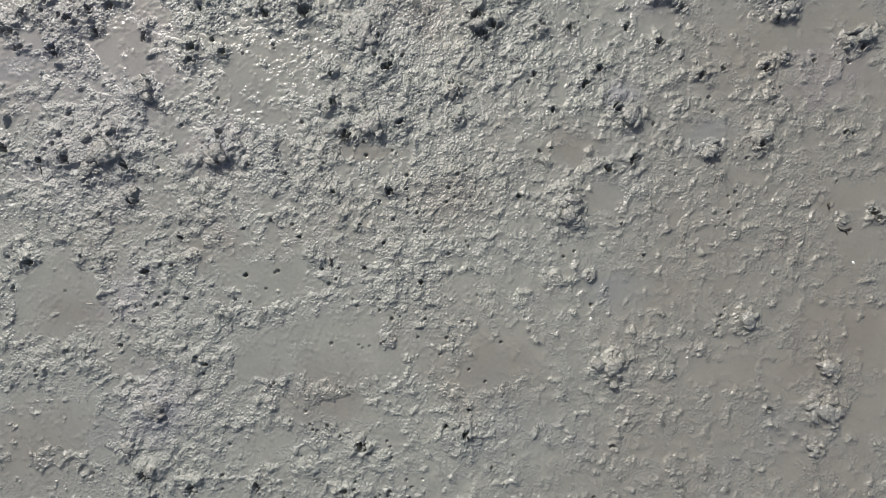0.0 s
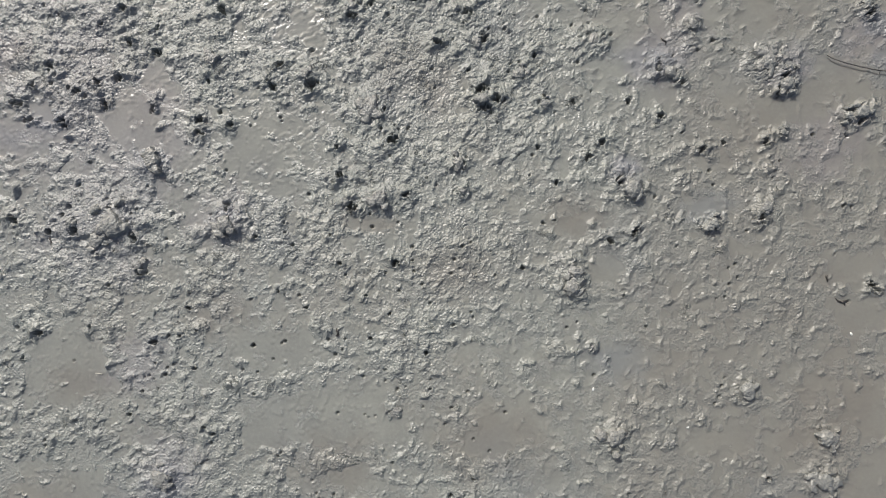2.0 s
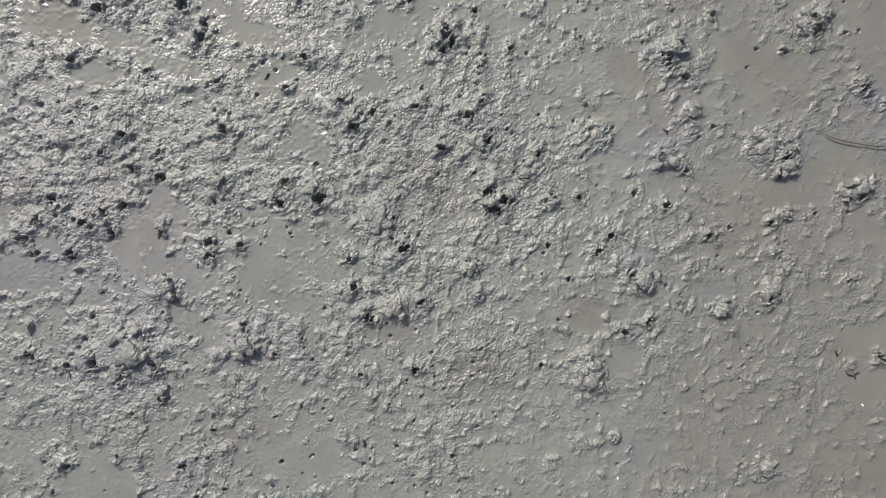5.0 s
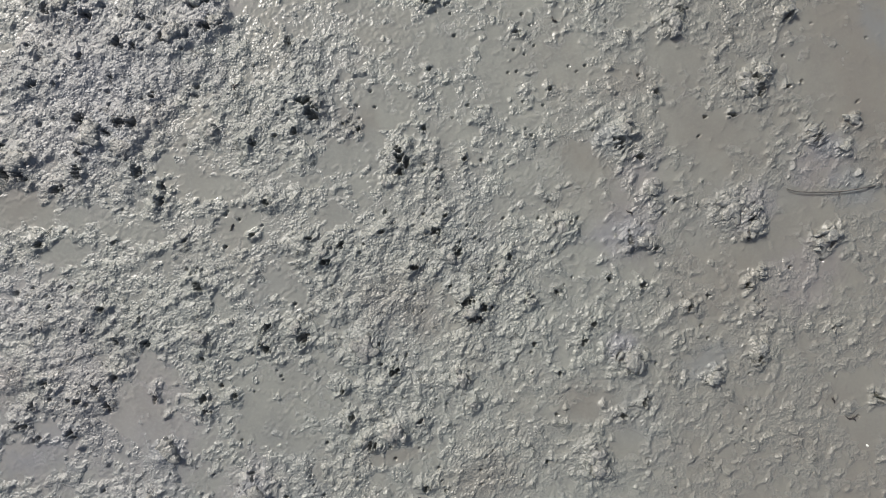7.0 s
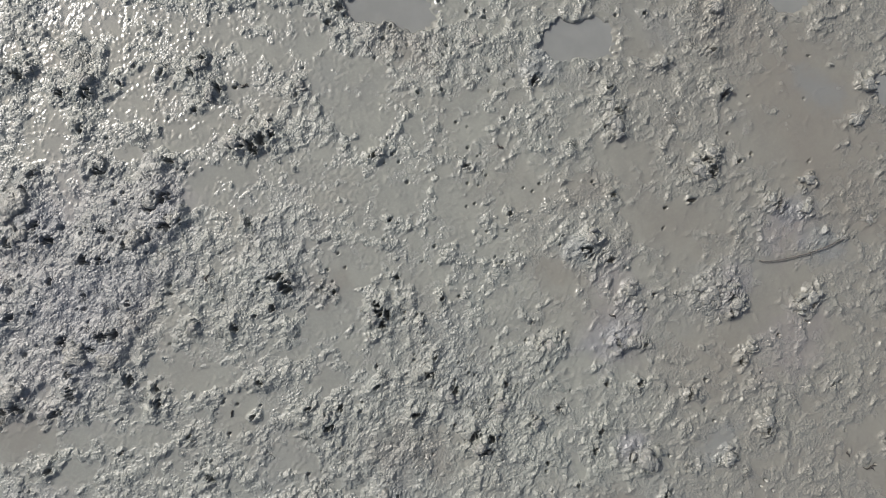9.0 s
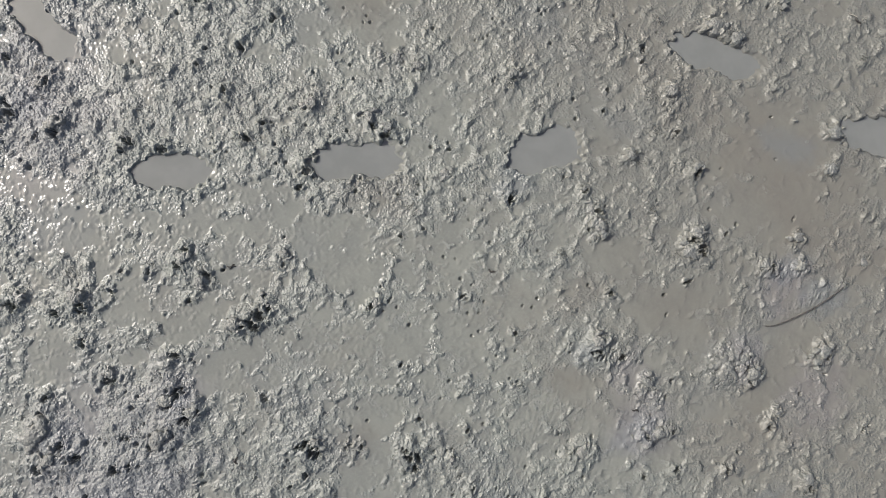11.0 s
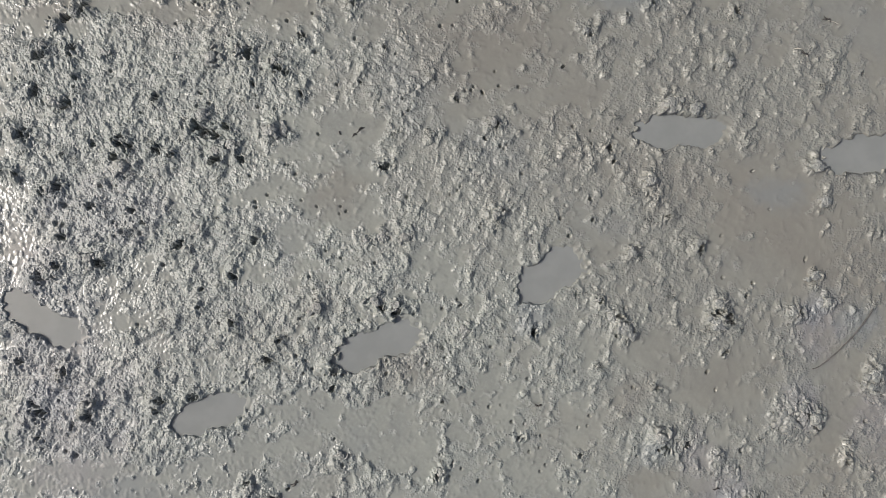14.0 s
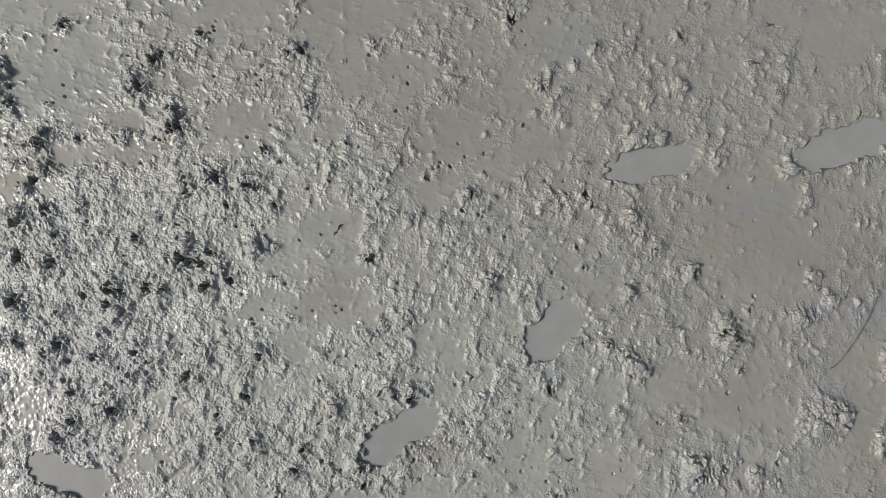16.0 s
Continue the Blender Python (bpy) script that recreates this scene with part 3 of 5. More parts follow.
# crumbly heaped mud
for place in (
    (-1.108, 0.388, 0.193, 0.088, 10), (-1.175, 0.175, 0.175, 0.07, 0), (-0.61, 0.369, 0.105, 0.07, 0), (-0.151, 0.564, 0.158, 0.158, 0), (-0.397, 0.298, 0.105, 0.105, 0), (-0.641, -0.125, 0.14, 0.053, -20),
    (-0.43, -0.116, 0.088, 0.028, 25), (-0.78, -0.265, 0.123, 0.105, 0), (-0.795, -0.508, 0.14, 0.123, 0), (-1.221, -0.3, 0.105, 0.053, 0), (-0.253, -0.628, 0.123, 0.07, 0), (-0.114, -0.002, 0.105, 0.105, 0),
    (0.203, 0.652, 0.158, 0.123, 0), (0.061, 0.245, 0.158, 0.123, 0), (0.572, 0.562, 0.158, 0.105, 0), (0.467, 0.651, 0.088, 0.053, 0), (0.991, 0.42, 0.123, 0.105, 0), (0.377, 0.174, 0.088, 0.088, 0),
    (0.622, 0.244, 0.088, 0.07, 0),
):
    heap(*place)
for place in (
    (0.13, -0.506, 0.105, 0.105, 0), (0.583, -0.332, 0.105, 0.105, 0), (0.97, 0.138, 0.105, 0.07, 0),
):
    heap(*place)
for place in (
    (-0.904, 1.556, 0.136, 0.1, -7), (-1.189, 1.564, 0.082, 0.091, -7), (-0.344, 1.496, 0.109, 0.073, -7), (-0.374, 1.136, 0.109, 0.091, -7), (-0.82, 0.903, 0.163, 0.109, -7), (-1.283, 0.927, 0.163, 0.109, -7),
    (-1.146, 1.017, 0.109, 0.073, -7), (0.104, 1.02, 0.109, 0.109, -7), (0.191, 0.844, 0.145, 0.109, -7), (0.698, 1.201, 0.091, 0.109, -7), (0.497, 0.933, 0.109, 0.036, -7), (1.024, 0.847, 0.109, 0.073, -7),
    (-0.167, 0.909, 0.163, 0.145, -7), (-1.136, 0.69, 0.073, 0.127, -7), (0.101, 1.276, 0.036, 0.054, -7), (0.849, 1.219, 0.073, 0.109, -7),
):
    heap(*place)
for place in (
    (-0.571, 1.913, 0.167, 0.111, -26), (-0.873, 2.039, 0.111, 0.093, -26), (-0.781, 1.73, 0.204, 0.13, -26), (-0.177, 1.764, 0.13, 0.111, -26), (-0.199, 2.224, 0.074, 0.074, -26), (-0.519, 2.356, 0.093, 0.074, -26),
    (-0.122, 1.962, 0.074, 0.074, -26), (1.365, 1.621, 0.093, 0.111, -26), (1.026, 1.741, 0.093, 0.037, -26), (0.076, 1.908, 0.083, 0.046, -26), (0.346, 2.127, 0.093, 0.056, -26), (1.177, 1.234, 0.074, 0.074, -26),
    (0.79, 1.255, 0.111, 0.074, -26), (0.702, 1.628, 0.093, 0.074, -26), (1.005, 1.482, 0.074, 0.046, -26), (0.54, 1.932, 0.111, 0.093, -26), (-0.659, 2.607, 0.056, 0.074, -26), (1.174, 1.443, 0.093, 0.111, -26),
    (-0.29, 1.573, 0.111, 0.074, -26),
):
    heap(*place)
for place in (
    (0.505, 3.193, 0.188, 0.113, -47), (0.213, 3.15, 0.188, 0.094, -47), (0.416, 2.908, 0.113, 0.094, -47), (0.21, 2.718, 0.226, 0.094, -47), (0.477, 2.379, 0.113, 0.066, -47), (-0.243, 2.982, 0.151, 0.085, -47),
    (-0.091, 2.819, 0.17, 0.094, -47), (1.122, 2.159, 0.132, 0.151, -47), (1.09, 1.974, 0.113, 0.075, -47), (1.468, 1.654, 0.132, 0.075, -47), (1.266, 1.567, 0.113, 0.094, -47), (1.331, 2.019, 0.094, 0.113, -47),
    (0.9, 2.312, 0.075, 0.113, -47), (0.699, 2.252, 0.113, 0.057, -47), (-0.219, 2.6, 0.094, 0.075, -47), (0.759, 1.192, 0.094, 0.113, -47), (1.045, 0.857, 0.094, 0.075, -47), (0.767, 1.877, 0.075, 0.075, -47),
    (1.068, 1.667, 0.075, 0.038, -47),
):
    heap(*place)
for place in (
    (2.038, 1.462, 0.094, 0.075, -47), (0.502, 2.734, 0.075, 0.075, -47),
):
    heap(*place)
for place in (
    (0.918, 3.199, 0.267, 0.095, -64), (0.675, 3.439, 0.191, 0.086, -64), (1.224, 2.608, 0.171, 0.114, -64), (1.443, 2.989, 0.133, 0.086, -64), (0.663, 3.202, 0.171, 0.076, -64), (1.193, 2.191, 0.114, 0.095, -64),
    (1.327, 2.002, 0.114, 0.095, -64), (1.704, 2.056, 0.076, 0.057, -64), (1.598, 2.493, 0.076, 0.076, -64), (2.055, 1.417, 0.114, 0.095, -64), (1.95, 1.941, 0.067, 0.095, -64), (1.844, 1.635, 0.095, 0.057, -64),
    (0.948, 2.961, 0.114, 0.076, -64), (1.872, 1.84, 0.095, 0.076, -64),
):
    heap(*place)

# brown stains
for place in (
    (-0.696, 0.086, 0.07, 0.061, 0), (0.148, -0.333, 0.193, 0.105, 0), (0.895, -0.331, 0.193, 0.096, 0), (1.308, -0.4, 0.105, 0.14, 0), (-1.269, -0.579, 0.158, 0.123, 0), (-0.393, -0.403, 0.14, 0.088, 0),
    (1.171, 0.721, 0.193, 0.088, 0), (-1.17, -0.16, 0.096, 0.061, 0),
):
    brown_stain(*place)
for place in (
    (1.003, 0.683, 0.051, 0.065, -7), (0.388, 0.377, 0.1, 0.063, -7), (1.002, 1.108, 0.163, 0.1, -7), (0.016, 0.207, 0.127, 0.082, -7), (-0.769, 0.059, 0.073, 0.054, -7), (-0.24, 0.352, 0.091, 0.025, -7),
    (-1.378, 0.885, 0.073, 0.073, -7),
):
    brown_stain(*place)
for place in (
    (1.448, 1.145, 0.204, 0.13, -26), (1.027, 1.14, 0.13, 0.093, -26), (-1.2, 1.446, 0.102, 0.093, -26), (-0.157, 1.426, 0.074, 0.052, -26), (0.814, 1.347, 0.093, 0.074, -26), (-0.118, 0.831, 0.148, 0.093, -26),
    (1.659, 1.231, 0.13, 0.093, -26),
):
    brown_stain(*place)
for place in (
    (1.464, 2.042, 0.141, 0.104, -47), (1.155, 0.963, 0.207, 0.104, -47), (2.064, 1.434, 0.17, 0.104, -47), (0.596, 1.143, 0.104, 0.053, -47), (0.452, 2.048, 0.113, 0.075, -47), (0.828, 2.552, 0.094, 0.075, -47),
):
    brown_stain(*place)
for place in (
    (2.302, 1.259, 0.171, 0.133, -64), (1.898, 1.873, 0.133, 0.105, -64), (1.341, 3.024, 0.152, 0.114, -64), (1.031, 3.359, 0.086, 0.067, -64), (0.857, 3.675, 0.105, 0.086, -64),
):
    brown_stain(*place)

# blue-grey patches; those over the heaped clods paint in sky sheen
for place in (
    (0.555, 0.536, 0.049, 0.032, 0), (-0.95, 0.548, 0.056, 0.039, 0), (-1.229, 0.692, 0.035, 0.025, 0), (-0.713, 0.36, 0.042, 0.042, 0), (0.816, 0.402, 0.079, 0.039, 20), (-0.883, -0.474, 0.067, 0.067, 0),
    (0.533, -0.071, 0.079, 0.056, 0), (-1.291, 0.656, 0.07, 0.053, 0),
):
    blue_patch(*place)
for place in (
    (-0.894, 1.564, 0.109, 0.073, -7), (0.678, 1.185, 0.054, 0.045, -7), (1.379, 0.986, 0.073, 0.036, -7), (0.638, 0.878, 0.091, 0.045, -7), (-1.361, 0.612, 0.127, 0.045, -7),
):
    blue_patch(*place)
for place in (
    (-0.83, 1.753, 0.278, 0.111, -6), (-0.486, 1.902, 0.052, 0.044, -26), (0.813, 1.771, 0.065, 0.033, -26), (-0.513, 2.618, 0.083, 0.065, -26), (-0.873, 2.039, 0.111, 0.074, -26),
):
    blue_patch(*place)
for place in (
    (-0.412, 2.586, 0.094, 0.075, -47), (-0.271, 2.957, 0.104, 0.072, -47), (1.647, 1.299, 0.075, 0.034, -47), (0.858, 1.808, 0.049, 0.034, -47), (1.421, 0.846, 0.075, 0.057, -47),
):
    blue_patch(*place)
for place in (
    (1.128, 3.638, 0.152, 0.095, -64), (1.91, 2.113, 0.105, 0.067, -64), (1.625, 1.317, 0.086, 0.048, -64),
):
    blue_patch(*place)

# mauve patches; over the left-hand silt they paint in the sky's reflection
for place in (
    (-1.13, 0.638, 0.259), (-0.95, 0.566, 0.148), (-1.125, 0.352, 0.185), (-0.717, 0.369, 0.092), (-0.884, -0.43, 0.111), (-0.977, -0.09, 0.092), (-0.943, 1.676, 0.241), (-0.932, 1.922, 0.148), (-0.119, 3.067, 0.222), (0.032, 3.238, 0.148), (0.667, 0.895, 0.111), (1.327, 0.941, 0.092), (-1.331, 0.675, 0.167), (1.186, 0.596, 0.111),
):
    mauve_patch(*place)
for place in (
    (-1.411, 0.909, 0.1), (-1.134, 0.781, 0.12), (-0.937, 0.744, 0.09), (-1.312, 1.124, 0.13), (0.742, 1.052, 0.07), (-0.777, 0.366, 0.06), (-0.866, 1.737, 0.22), (-1.066, 1.6, 0.15), (-1.185, 0.903, 0.14),
    (1.076, 0.851, 0.07), (-0.758, 2.027, 0.15), (-0.405, 2.806, 0.13), (-0.256, 2.849, 0.18), (-0.208, 3.018, 0.13), (-0.5, 1.9, 0.12), (0.55, 0.52, 0.05), (-0.69, 0.37, 0.06), (-0.93, 0.56, 0.08),
):
    mauve_patch(*place)
for place in (
    (1.006, 0.641, 0.06, 0.05, 0), (1.052, 0.989, 0.1, 0.08, 0), (-0.088, 1.427, 0.05, 0.04, 0), (1.06, 3.351, 0.16, 0.12, -64), (1.459, 3.016, 0.19, 0.12, -64), (1.333, 3.336, 0.14, 0.1, -64),
):
    brown_stain(*place)

# cakes of stiffer mud on the heaped side
for place in (
    (-0.84, 1.76, 0.3, 0.22, -10), (-0.56, 1.92, 0.13, 0.16, -26), (-0.3, 2.93, 0.14, 0.16, -47), (-1.12, 0.38, 0.14, 0.08, 10), (-1.2, 0.78, 0.09, 0.09, 0), (-0.7, 0.37, 0.06, 0.05, 0), (0.35, 3.17, 0.2, 0.12, -47), (-1.2, 1.08, 0.18, 0.08, -7),
):
    mass(*place)
# smooth silt that reaches in from the far end of the walk
for place in (
    (1.219, 3.68, 0.19, 0.15, -64), (1.344, 3.833, 0.15, 0.06, -64), (1.578, 3.187, 0.17, 0.08, -64), (1.7, 2.824, 0.19, 0.1, -64), (1.609, 2.582, 0.1, 0.06, -64), (0.769, 3.624, 0.12, 0.04, -64), (1.235, 3.01, 0.08, 0.08, -64),
    (1.885, 2.196, 0.1, 0.08, -64), (0.806, 2.534, 0.13, 0.08, -64), (1.618, 1.34, 0.15, 0.11, -64), (2.269, 1.272, 0.15, 0.1, -64), (0.105, 3.337, 0.06, 0.07, -53), (-0.457, 2.767, 0.18, 0.06, -53), (-0.386, 2.541, 0.12, 0.05, -53),
):
    silt(*place)
    pool(*place)

# silt between the heaps
for place in (
    (-0.439, 2.563, 0.13, 0.056, -26), (-0.729, 2.274, 0.065, 0.092, -26), (-0.396, 2.318, 0.092, 0.074, -26), (-0.464, 2.239, 0.074, 0.046, -26), (-0.186, 1.829, 0.111, 0.111, -26), (-0.131, 2.069, 0.074, 0.074, -26), (0.24, 1.993, 0.111, 0.111, -26), (0.045, 1.717, 0.092, 0.074, -26), (-0.175, 2.355, 0.074, 0.056, -26),
    (-1.328, 0.657, 0.12, 0.074, 0), (-1.031, 0.684, 0.111, 0.065, 0), (-0.94, 0.838, 0.041, 0.048, 0), (-0.526, 0.649, 0.111, 0.102, 0), (-0.429, 0.975, 0.037, 0.074, 0), (-0.616, 0.559, 0.111, 0.065, 0), (-0.868, 0.567, 0.074, 0.052, 0), (-1.202, -0.09, 0.111, 0.111, 0), (-0.584, -0.036, 0.13, 0.083, 0), (-0.307, -0.266, 0.204, 0.092, 0),
):
    silt(*place)
    pool(*place)

# worm casts
for place in (
    (0.283, 0.727, 0.022), (0.049, 0.448, 0.016), (0.552, 0.139, 0.012), (0.451, -0.036, 0.016), (0.994, -0.443, 0.012), (-1.11, -0.63, 0.017), (-1.288, -0.011, 0.017), (0.475, 0.829, 0.018), (1.232, 0.961, 0.017),
):
    ring(*place)

# burrows and hollows, some of them sunk to stand in for shadows beside mounds
for place in (
    (-0.693, 0.664, 0.0105), (-0.436, 0.797, 0.021), (-0.56, 0.789, 0.014), (-0.177, 0.618, 0.014), (-0.345, 0.507, 0.0123), (-0.304, 0.406, 0.0158),
    (-0.133, 0.443, 0.0105), (-0.204, 0.716, 0.007), (-0.213, 0.653, 0.007), (-1.171, 0.473, 0.007), (-1.263, 0.326, 0.0105), (-1.178, 0.326, 0.0158),
    (-0.991, 0.306, 0.014), (-0.972, 0.198, 0.0105), (-1.069, 0.157, 0.007), (-0.82, 0.086, 0.0088), (-0.928, -0.023, 0.0105), (-0.881, -0.002, 0.0053),
    (-0.845, -0.002, 0.007), (-0.897, -0.125, 0.0053), (-0.8, -0.104, 0.007), (-1.129, 0.025, 0.007), (-1.288, 0.007, 0.0105), (-1.34, -0.072, 0.007),
):
    pit(*place)
for place in (
    (-1.375, 0.361, 0.014), (-1.373, 0.737, 0.0158), (-0.729, 0.708, 0.0088), (-0.791, 0.682, 0.0105), (-0.943, 0.718, 0.0105), (-0.61, 0.311, 0.007),
    (-0.792, 0.016, 0.0053), (-0.699, 0.396, 0.0088), (0.106, 0.777, 0.0175), (0.15, 0.745, 0.014), (0.132, 0.72, 0.0088), (0.177, 0.745, 0.007),
    (0.282, 0.595, 0.0088), (0.57, 0.74, 0.0088), (0.67, 0.695, 0.0105), (0.485, 0.612, 0.0105), (0.44, 0.563, 0.0105), (0.34, 0.483, 0.0088),
    (0.537, 0.491, 0.0105), (0.588, 0.327, 0.0123), (0.334, 0.363, 0.0053), (0.299, 0.354, 0.007), (0.233, 0.213, 0.0088), (0.74, 0.642, 0.0053),
    (0.871, 0.611, 0.0088),
):
    pit(*place)
for place in (
    (0.801, 0.588, 0.0105), (1.046, 0.552, 0.0053), (1.152, 0.635, 0.0088), (1.003, 0.611, 0.0105), (1.244, 0.411, 0.0088), (1.27, 0.407, 0.007),
    (0.982, 0.37, 0.0123), (1.216, 0.256, 0.0053), (0.509, 0.297, 0.0105), (1.332, 0.152, 0.0158), (-0.07, -0.054, 0.0088), (-0.246, -0.01, 0.007),
    (-0.058, -0.168, 0.0053), (0.066, -0.52, 0.0123), (0.078, -0.446, 0.007), (0.008, -0.498, 0.0088), (-0.253, -0.559, 0.014), (-0.916, -0.651, 0.0158),
    (-0.776, -0.69, 0.014), (-0.615, -0.032, 0.0088), (-0.534, -0.377, 0.0053), (-0.736, -0.308, 0.0088), (-0.763, -0.286, 0.007), (-1.001, -0.251, 0.0088),
    (0.551, 0.126, 0.0053), (0.62, 0.028, 0.007), (0.52, -0.557, 0.0088), (0.997, -0.443, 0.0088),
):
    pit(*place)
for place in (
    (-0.168, 0.227, 0.0123), (-0.199, 0.197, 0.0053), (-0.115, 0.236, 0.0053), (-0.261, 0.125, 0.0053), (-0.449, 0.086, 0.007), (-0.344, 0.227, 0.0088),
    (-0.538, 0.139, 0.007), (-0.305, -0.697, 0.0105), (-0.165, -0.696, 0.0088), (-0.575, -0.681, 0.0105), (-0.185, 0.069, 0.007), (-1.114, 0.8, 0.0105),
    (-1.203, 0.782, 0.0088), (-1.32, 0.791, 0.0105), (-1.052, 0.817, 0.0123), (-0.766, 0.807, 0.0088),
):
    pit(*place)
for place in (
    (-1.302, 1.587, 0.0109), (-1.229, 1.533, 0.02), (-0.822, 1.435, 0.0163), (-0.883, 1.58, 0.0145), (-0.835, 1.602, 0.0181), (-1.005, 1.469, 0.0145),
    (-1.081, 1.443, 0.0163), (-0.772, 1.332, 0.0127), (-0.758, 1.375, 0.0109), (-1.182, 1.284, 0.0127), (-0.947, 1.236, 0.0091), (-0.728, 1.19, 0.0091),
    (-0.442, 1.444, 0.0127), (-0.369, 1.448, 0.0073), (-0.306, 1.445, 0.0109), (-0.236, 1.489, 0.0218), (0.002, 1.292, 0.0181), (-0.005, 1.24, 0.0127),
    (-0.102, 1.405, 0.0091), (-0.45, 1.245, 0.0109), (-0.308, 1.014, 0.0145), (-0.342, 1.099, 0.0091), (-0.248, 1.056, 0.0109), (-0.722, 1.035, 0.0145),
    (-0.929, 0.899, 0.0127), (-0.927, 0.98, 0.0091), (-1.191, 1.086, 0.0073), (-1.106, 0.985, 0.0091),
):
    pit(*place)
for place in (
    (-0.537, 0.857, 0.0109), (-0.036, 0.928, 0.0109), (-0.084, 1.126, 0.0073), (-0.609, 1.138, 0.0073), (-0.516, 1.154, 0.0091), (-0.11, 1.066, 0.0091),
    (0.703, 1.164, 0.0181), (0.528, 1.384, 0.0091), (0.102, 1.358, 0.0091), (0.205, 1.232, 0.0091), (1.19, 1.259, 0.0127), (1.183, 1.21, 0.0127),
    (1.286, 1.21, 0.0091), (1.333, 1.214, 0.0073), (1.093, 1.161, 0.0091), (0.998, 1.178, 0.0073), (1.337, 1.025, 0.0127), (0.49, 0.948, 0.0073),
    (0.436, 1.032, 0.0054), (0.394, 0.74, 0.0091), (0.739, 0.801, 0.0091), (0.662, 0.847, 0.0109), (1.059, 0.824, 0.0127), (1.042, 0.767, 0.0127),
    (1.302, 0.681, 0.0109), (0.76, 1.102, 0.0109), (0.062, 0.842, 0.0073),
):
    pit(*place)
for place in (
    (0.111, 0.723, 0.0127), (0.059, 1.026, 0.0127), (0.101, 1.066, 0.0091), (0.112, 0.946, 0.0127), (0.27, 0.889, 0.0091), (-1.036, 1.039, 0.0109),
    (-1.226, 1.623, 0.0109), (-1.179, 1.509, 0.0145), (-0.987, 1.539, 0.0109), (-1.015, 0.928, 0.0109), (-1.266, 0.852, 0.0145), (-1.179, 0.769, 0.0109),
    (-1.095, 0.73, 0.0127), (-1.227, 0.675, 0.0145), (-0.354, 0.595, 0.0091), (-1.343, 0.682, 0.0127),
):
    pit(*place)
for place in (
    (-0.713, 2.474, 0.0204), (-0.54, 2.332, 0.0185), (-0.367, 2.349, 0.0074), (-0.432, 2.319, 0.0093), (-0.607, 2.236, 0.013), (-0.397, 2.023, 0.013),
    (-0.145, 1.957, 0.0204), (-0.133, 1.931, 0.013), (-0.059, 1.956, 0.013), (-0.154, 2.274, 0.0111), (-0.207, 2.248, 0.013), (-0.151, 2.166, 0.013),
    (-0.251, 2.136, 0.0093), (-0.618, 2.088, 0.0167), (-0.809, 2.171, 0.013), (-0.854, 2.141, 0.0111), (-0.467, 1.92, 0.0204), (-0.514, 1.906, 0.0148),
    (-0.499, 1.833, 0.0167), (-0.685, 1.907, 0.0111), (-0.922, 2.103, 0.0111), (-0.874, 2.015, 0.0167), (-0.852, 1.957, 0.0167), (-0.782, 1.852, 0.0148),
    (-0.733, 1.829, 0.0111), (-0.255, 1.729, 0.0111), (-0.62, 2.375, 0.013), (-0.297, 2.291, 0.0093),
):
    pit(*place)
for place in (
    (-0.103, 2.147, 0.0074), (0.123, 2.11, 0.0056), (0.206, 1.753, 0.0111), (0.467, 1.59, 0.0093), (0.163, 1.537, 0.0074), (1.365, 1.579, 0.0093),
    (1.172, 1.267, 0.0074), (1.197, 1.224, 0.013), (1.334, 1.428, 0.013), (1.215, 1.785, 0.0074), (1.002, 1.618, 0.0111), (0.933, 1.506, 0.0074),
    (0.861, 1.293, 0.0093), (0.316, 2.234, 0.013), (0.263, 2.208, 0.0111), (0.506, 1.989, 0.0056), (0.428, 1.872, 0.0074), (1.081, 1.166, 0.0074),
    (-0.97, 2.004, 0.0167), (0.019, 1.262, 0.0148), (-0.798, 1.591, 0.0167), (-0.96, 1.643, 0.0167), (-0.998, 1.489, 0.013), (-0.822, 1.749, 0.0093),
    (-0.715, 1.657, 0.0093), (-1.004, 1.767, 0.0093), (-0.904, 1.83, 0.0111),
):
    pit(*place)
for place in (
    (0.293, 3.363, 0.0132), (0.332, 3.335, 0.017), (0.479, 3.207, 0.0094), (0.519, 3.231, 0.0132), (0.565, 3.21, 0.017), (0.691, 2.947, 0.017),
    (0.754, 2.937, 0.0113), (0.739, 2.878, 0.0113), (0.34, 3.205, 0.0132), (0.203, 3.229, 0.0132), (0.048, 3.225, 0.0188), (0.109, 3.193, 0.0132),
    (0.195, 3.083, 0.017), (0.402, 3.085, 0.0113), (0.387, 3.033, 0.0094), (0.389, 2.896, 0.0151), (0.304, 2.754, 0.0075), (0.541, 2.694, 0.0113),
    (0.399, 2.689, 0.0132), (0.27, 2.608, 0.0113), (0.241, 2.644, 0.0057), (0.3, 2.444, 0.0094), (-0.164, 2.979, 0.0132), (-0.322, 2.985, 0.0264),
    (-0.252, 2.835, 0.017), (-0.224, 3.125, 0.0132), (-0.01, 2.577, 0.0151), (-0.079, 2.665, 0.0132), (-0.117, 2.656, 0.0113),
):
    pit(*place)
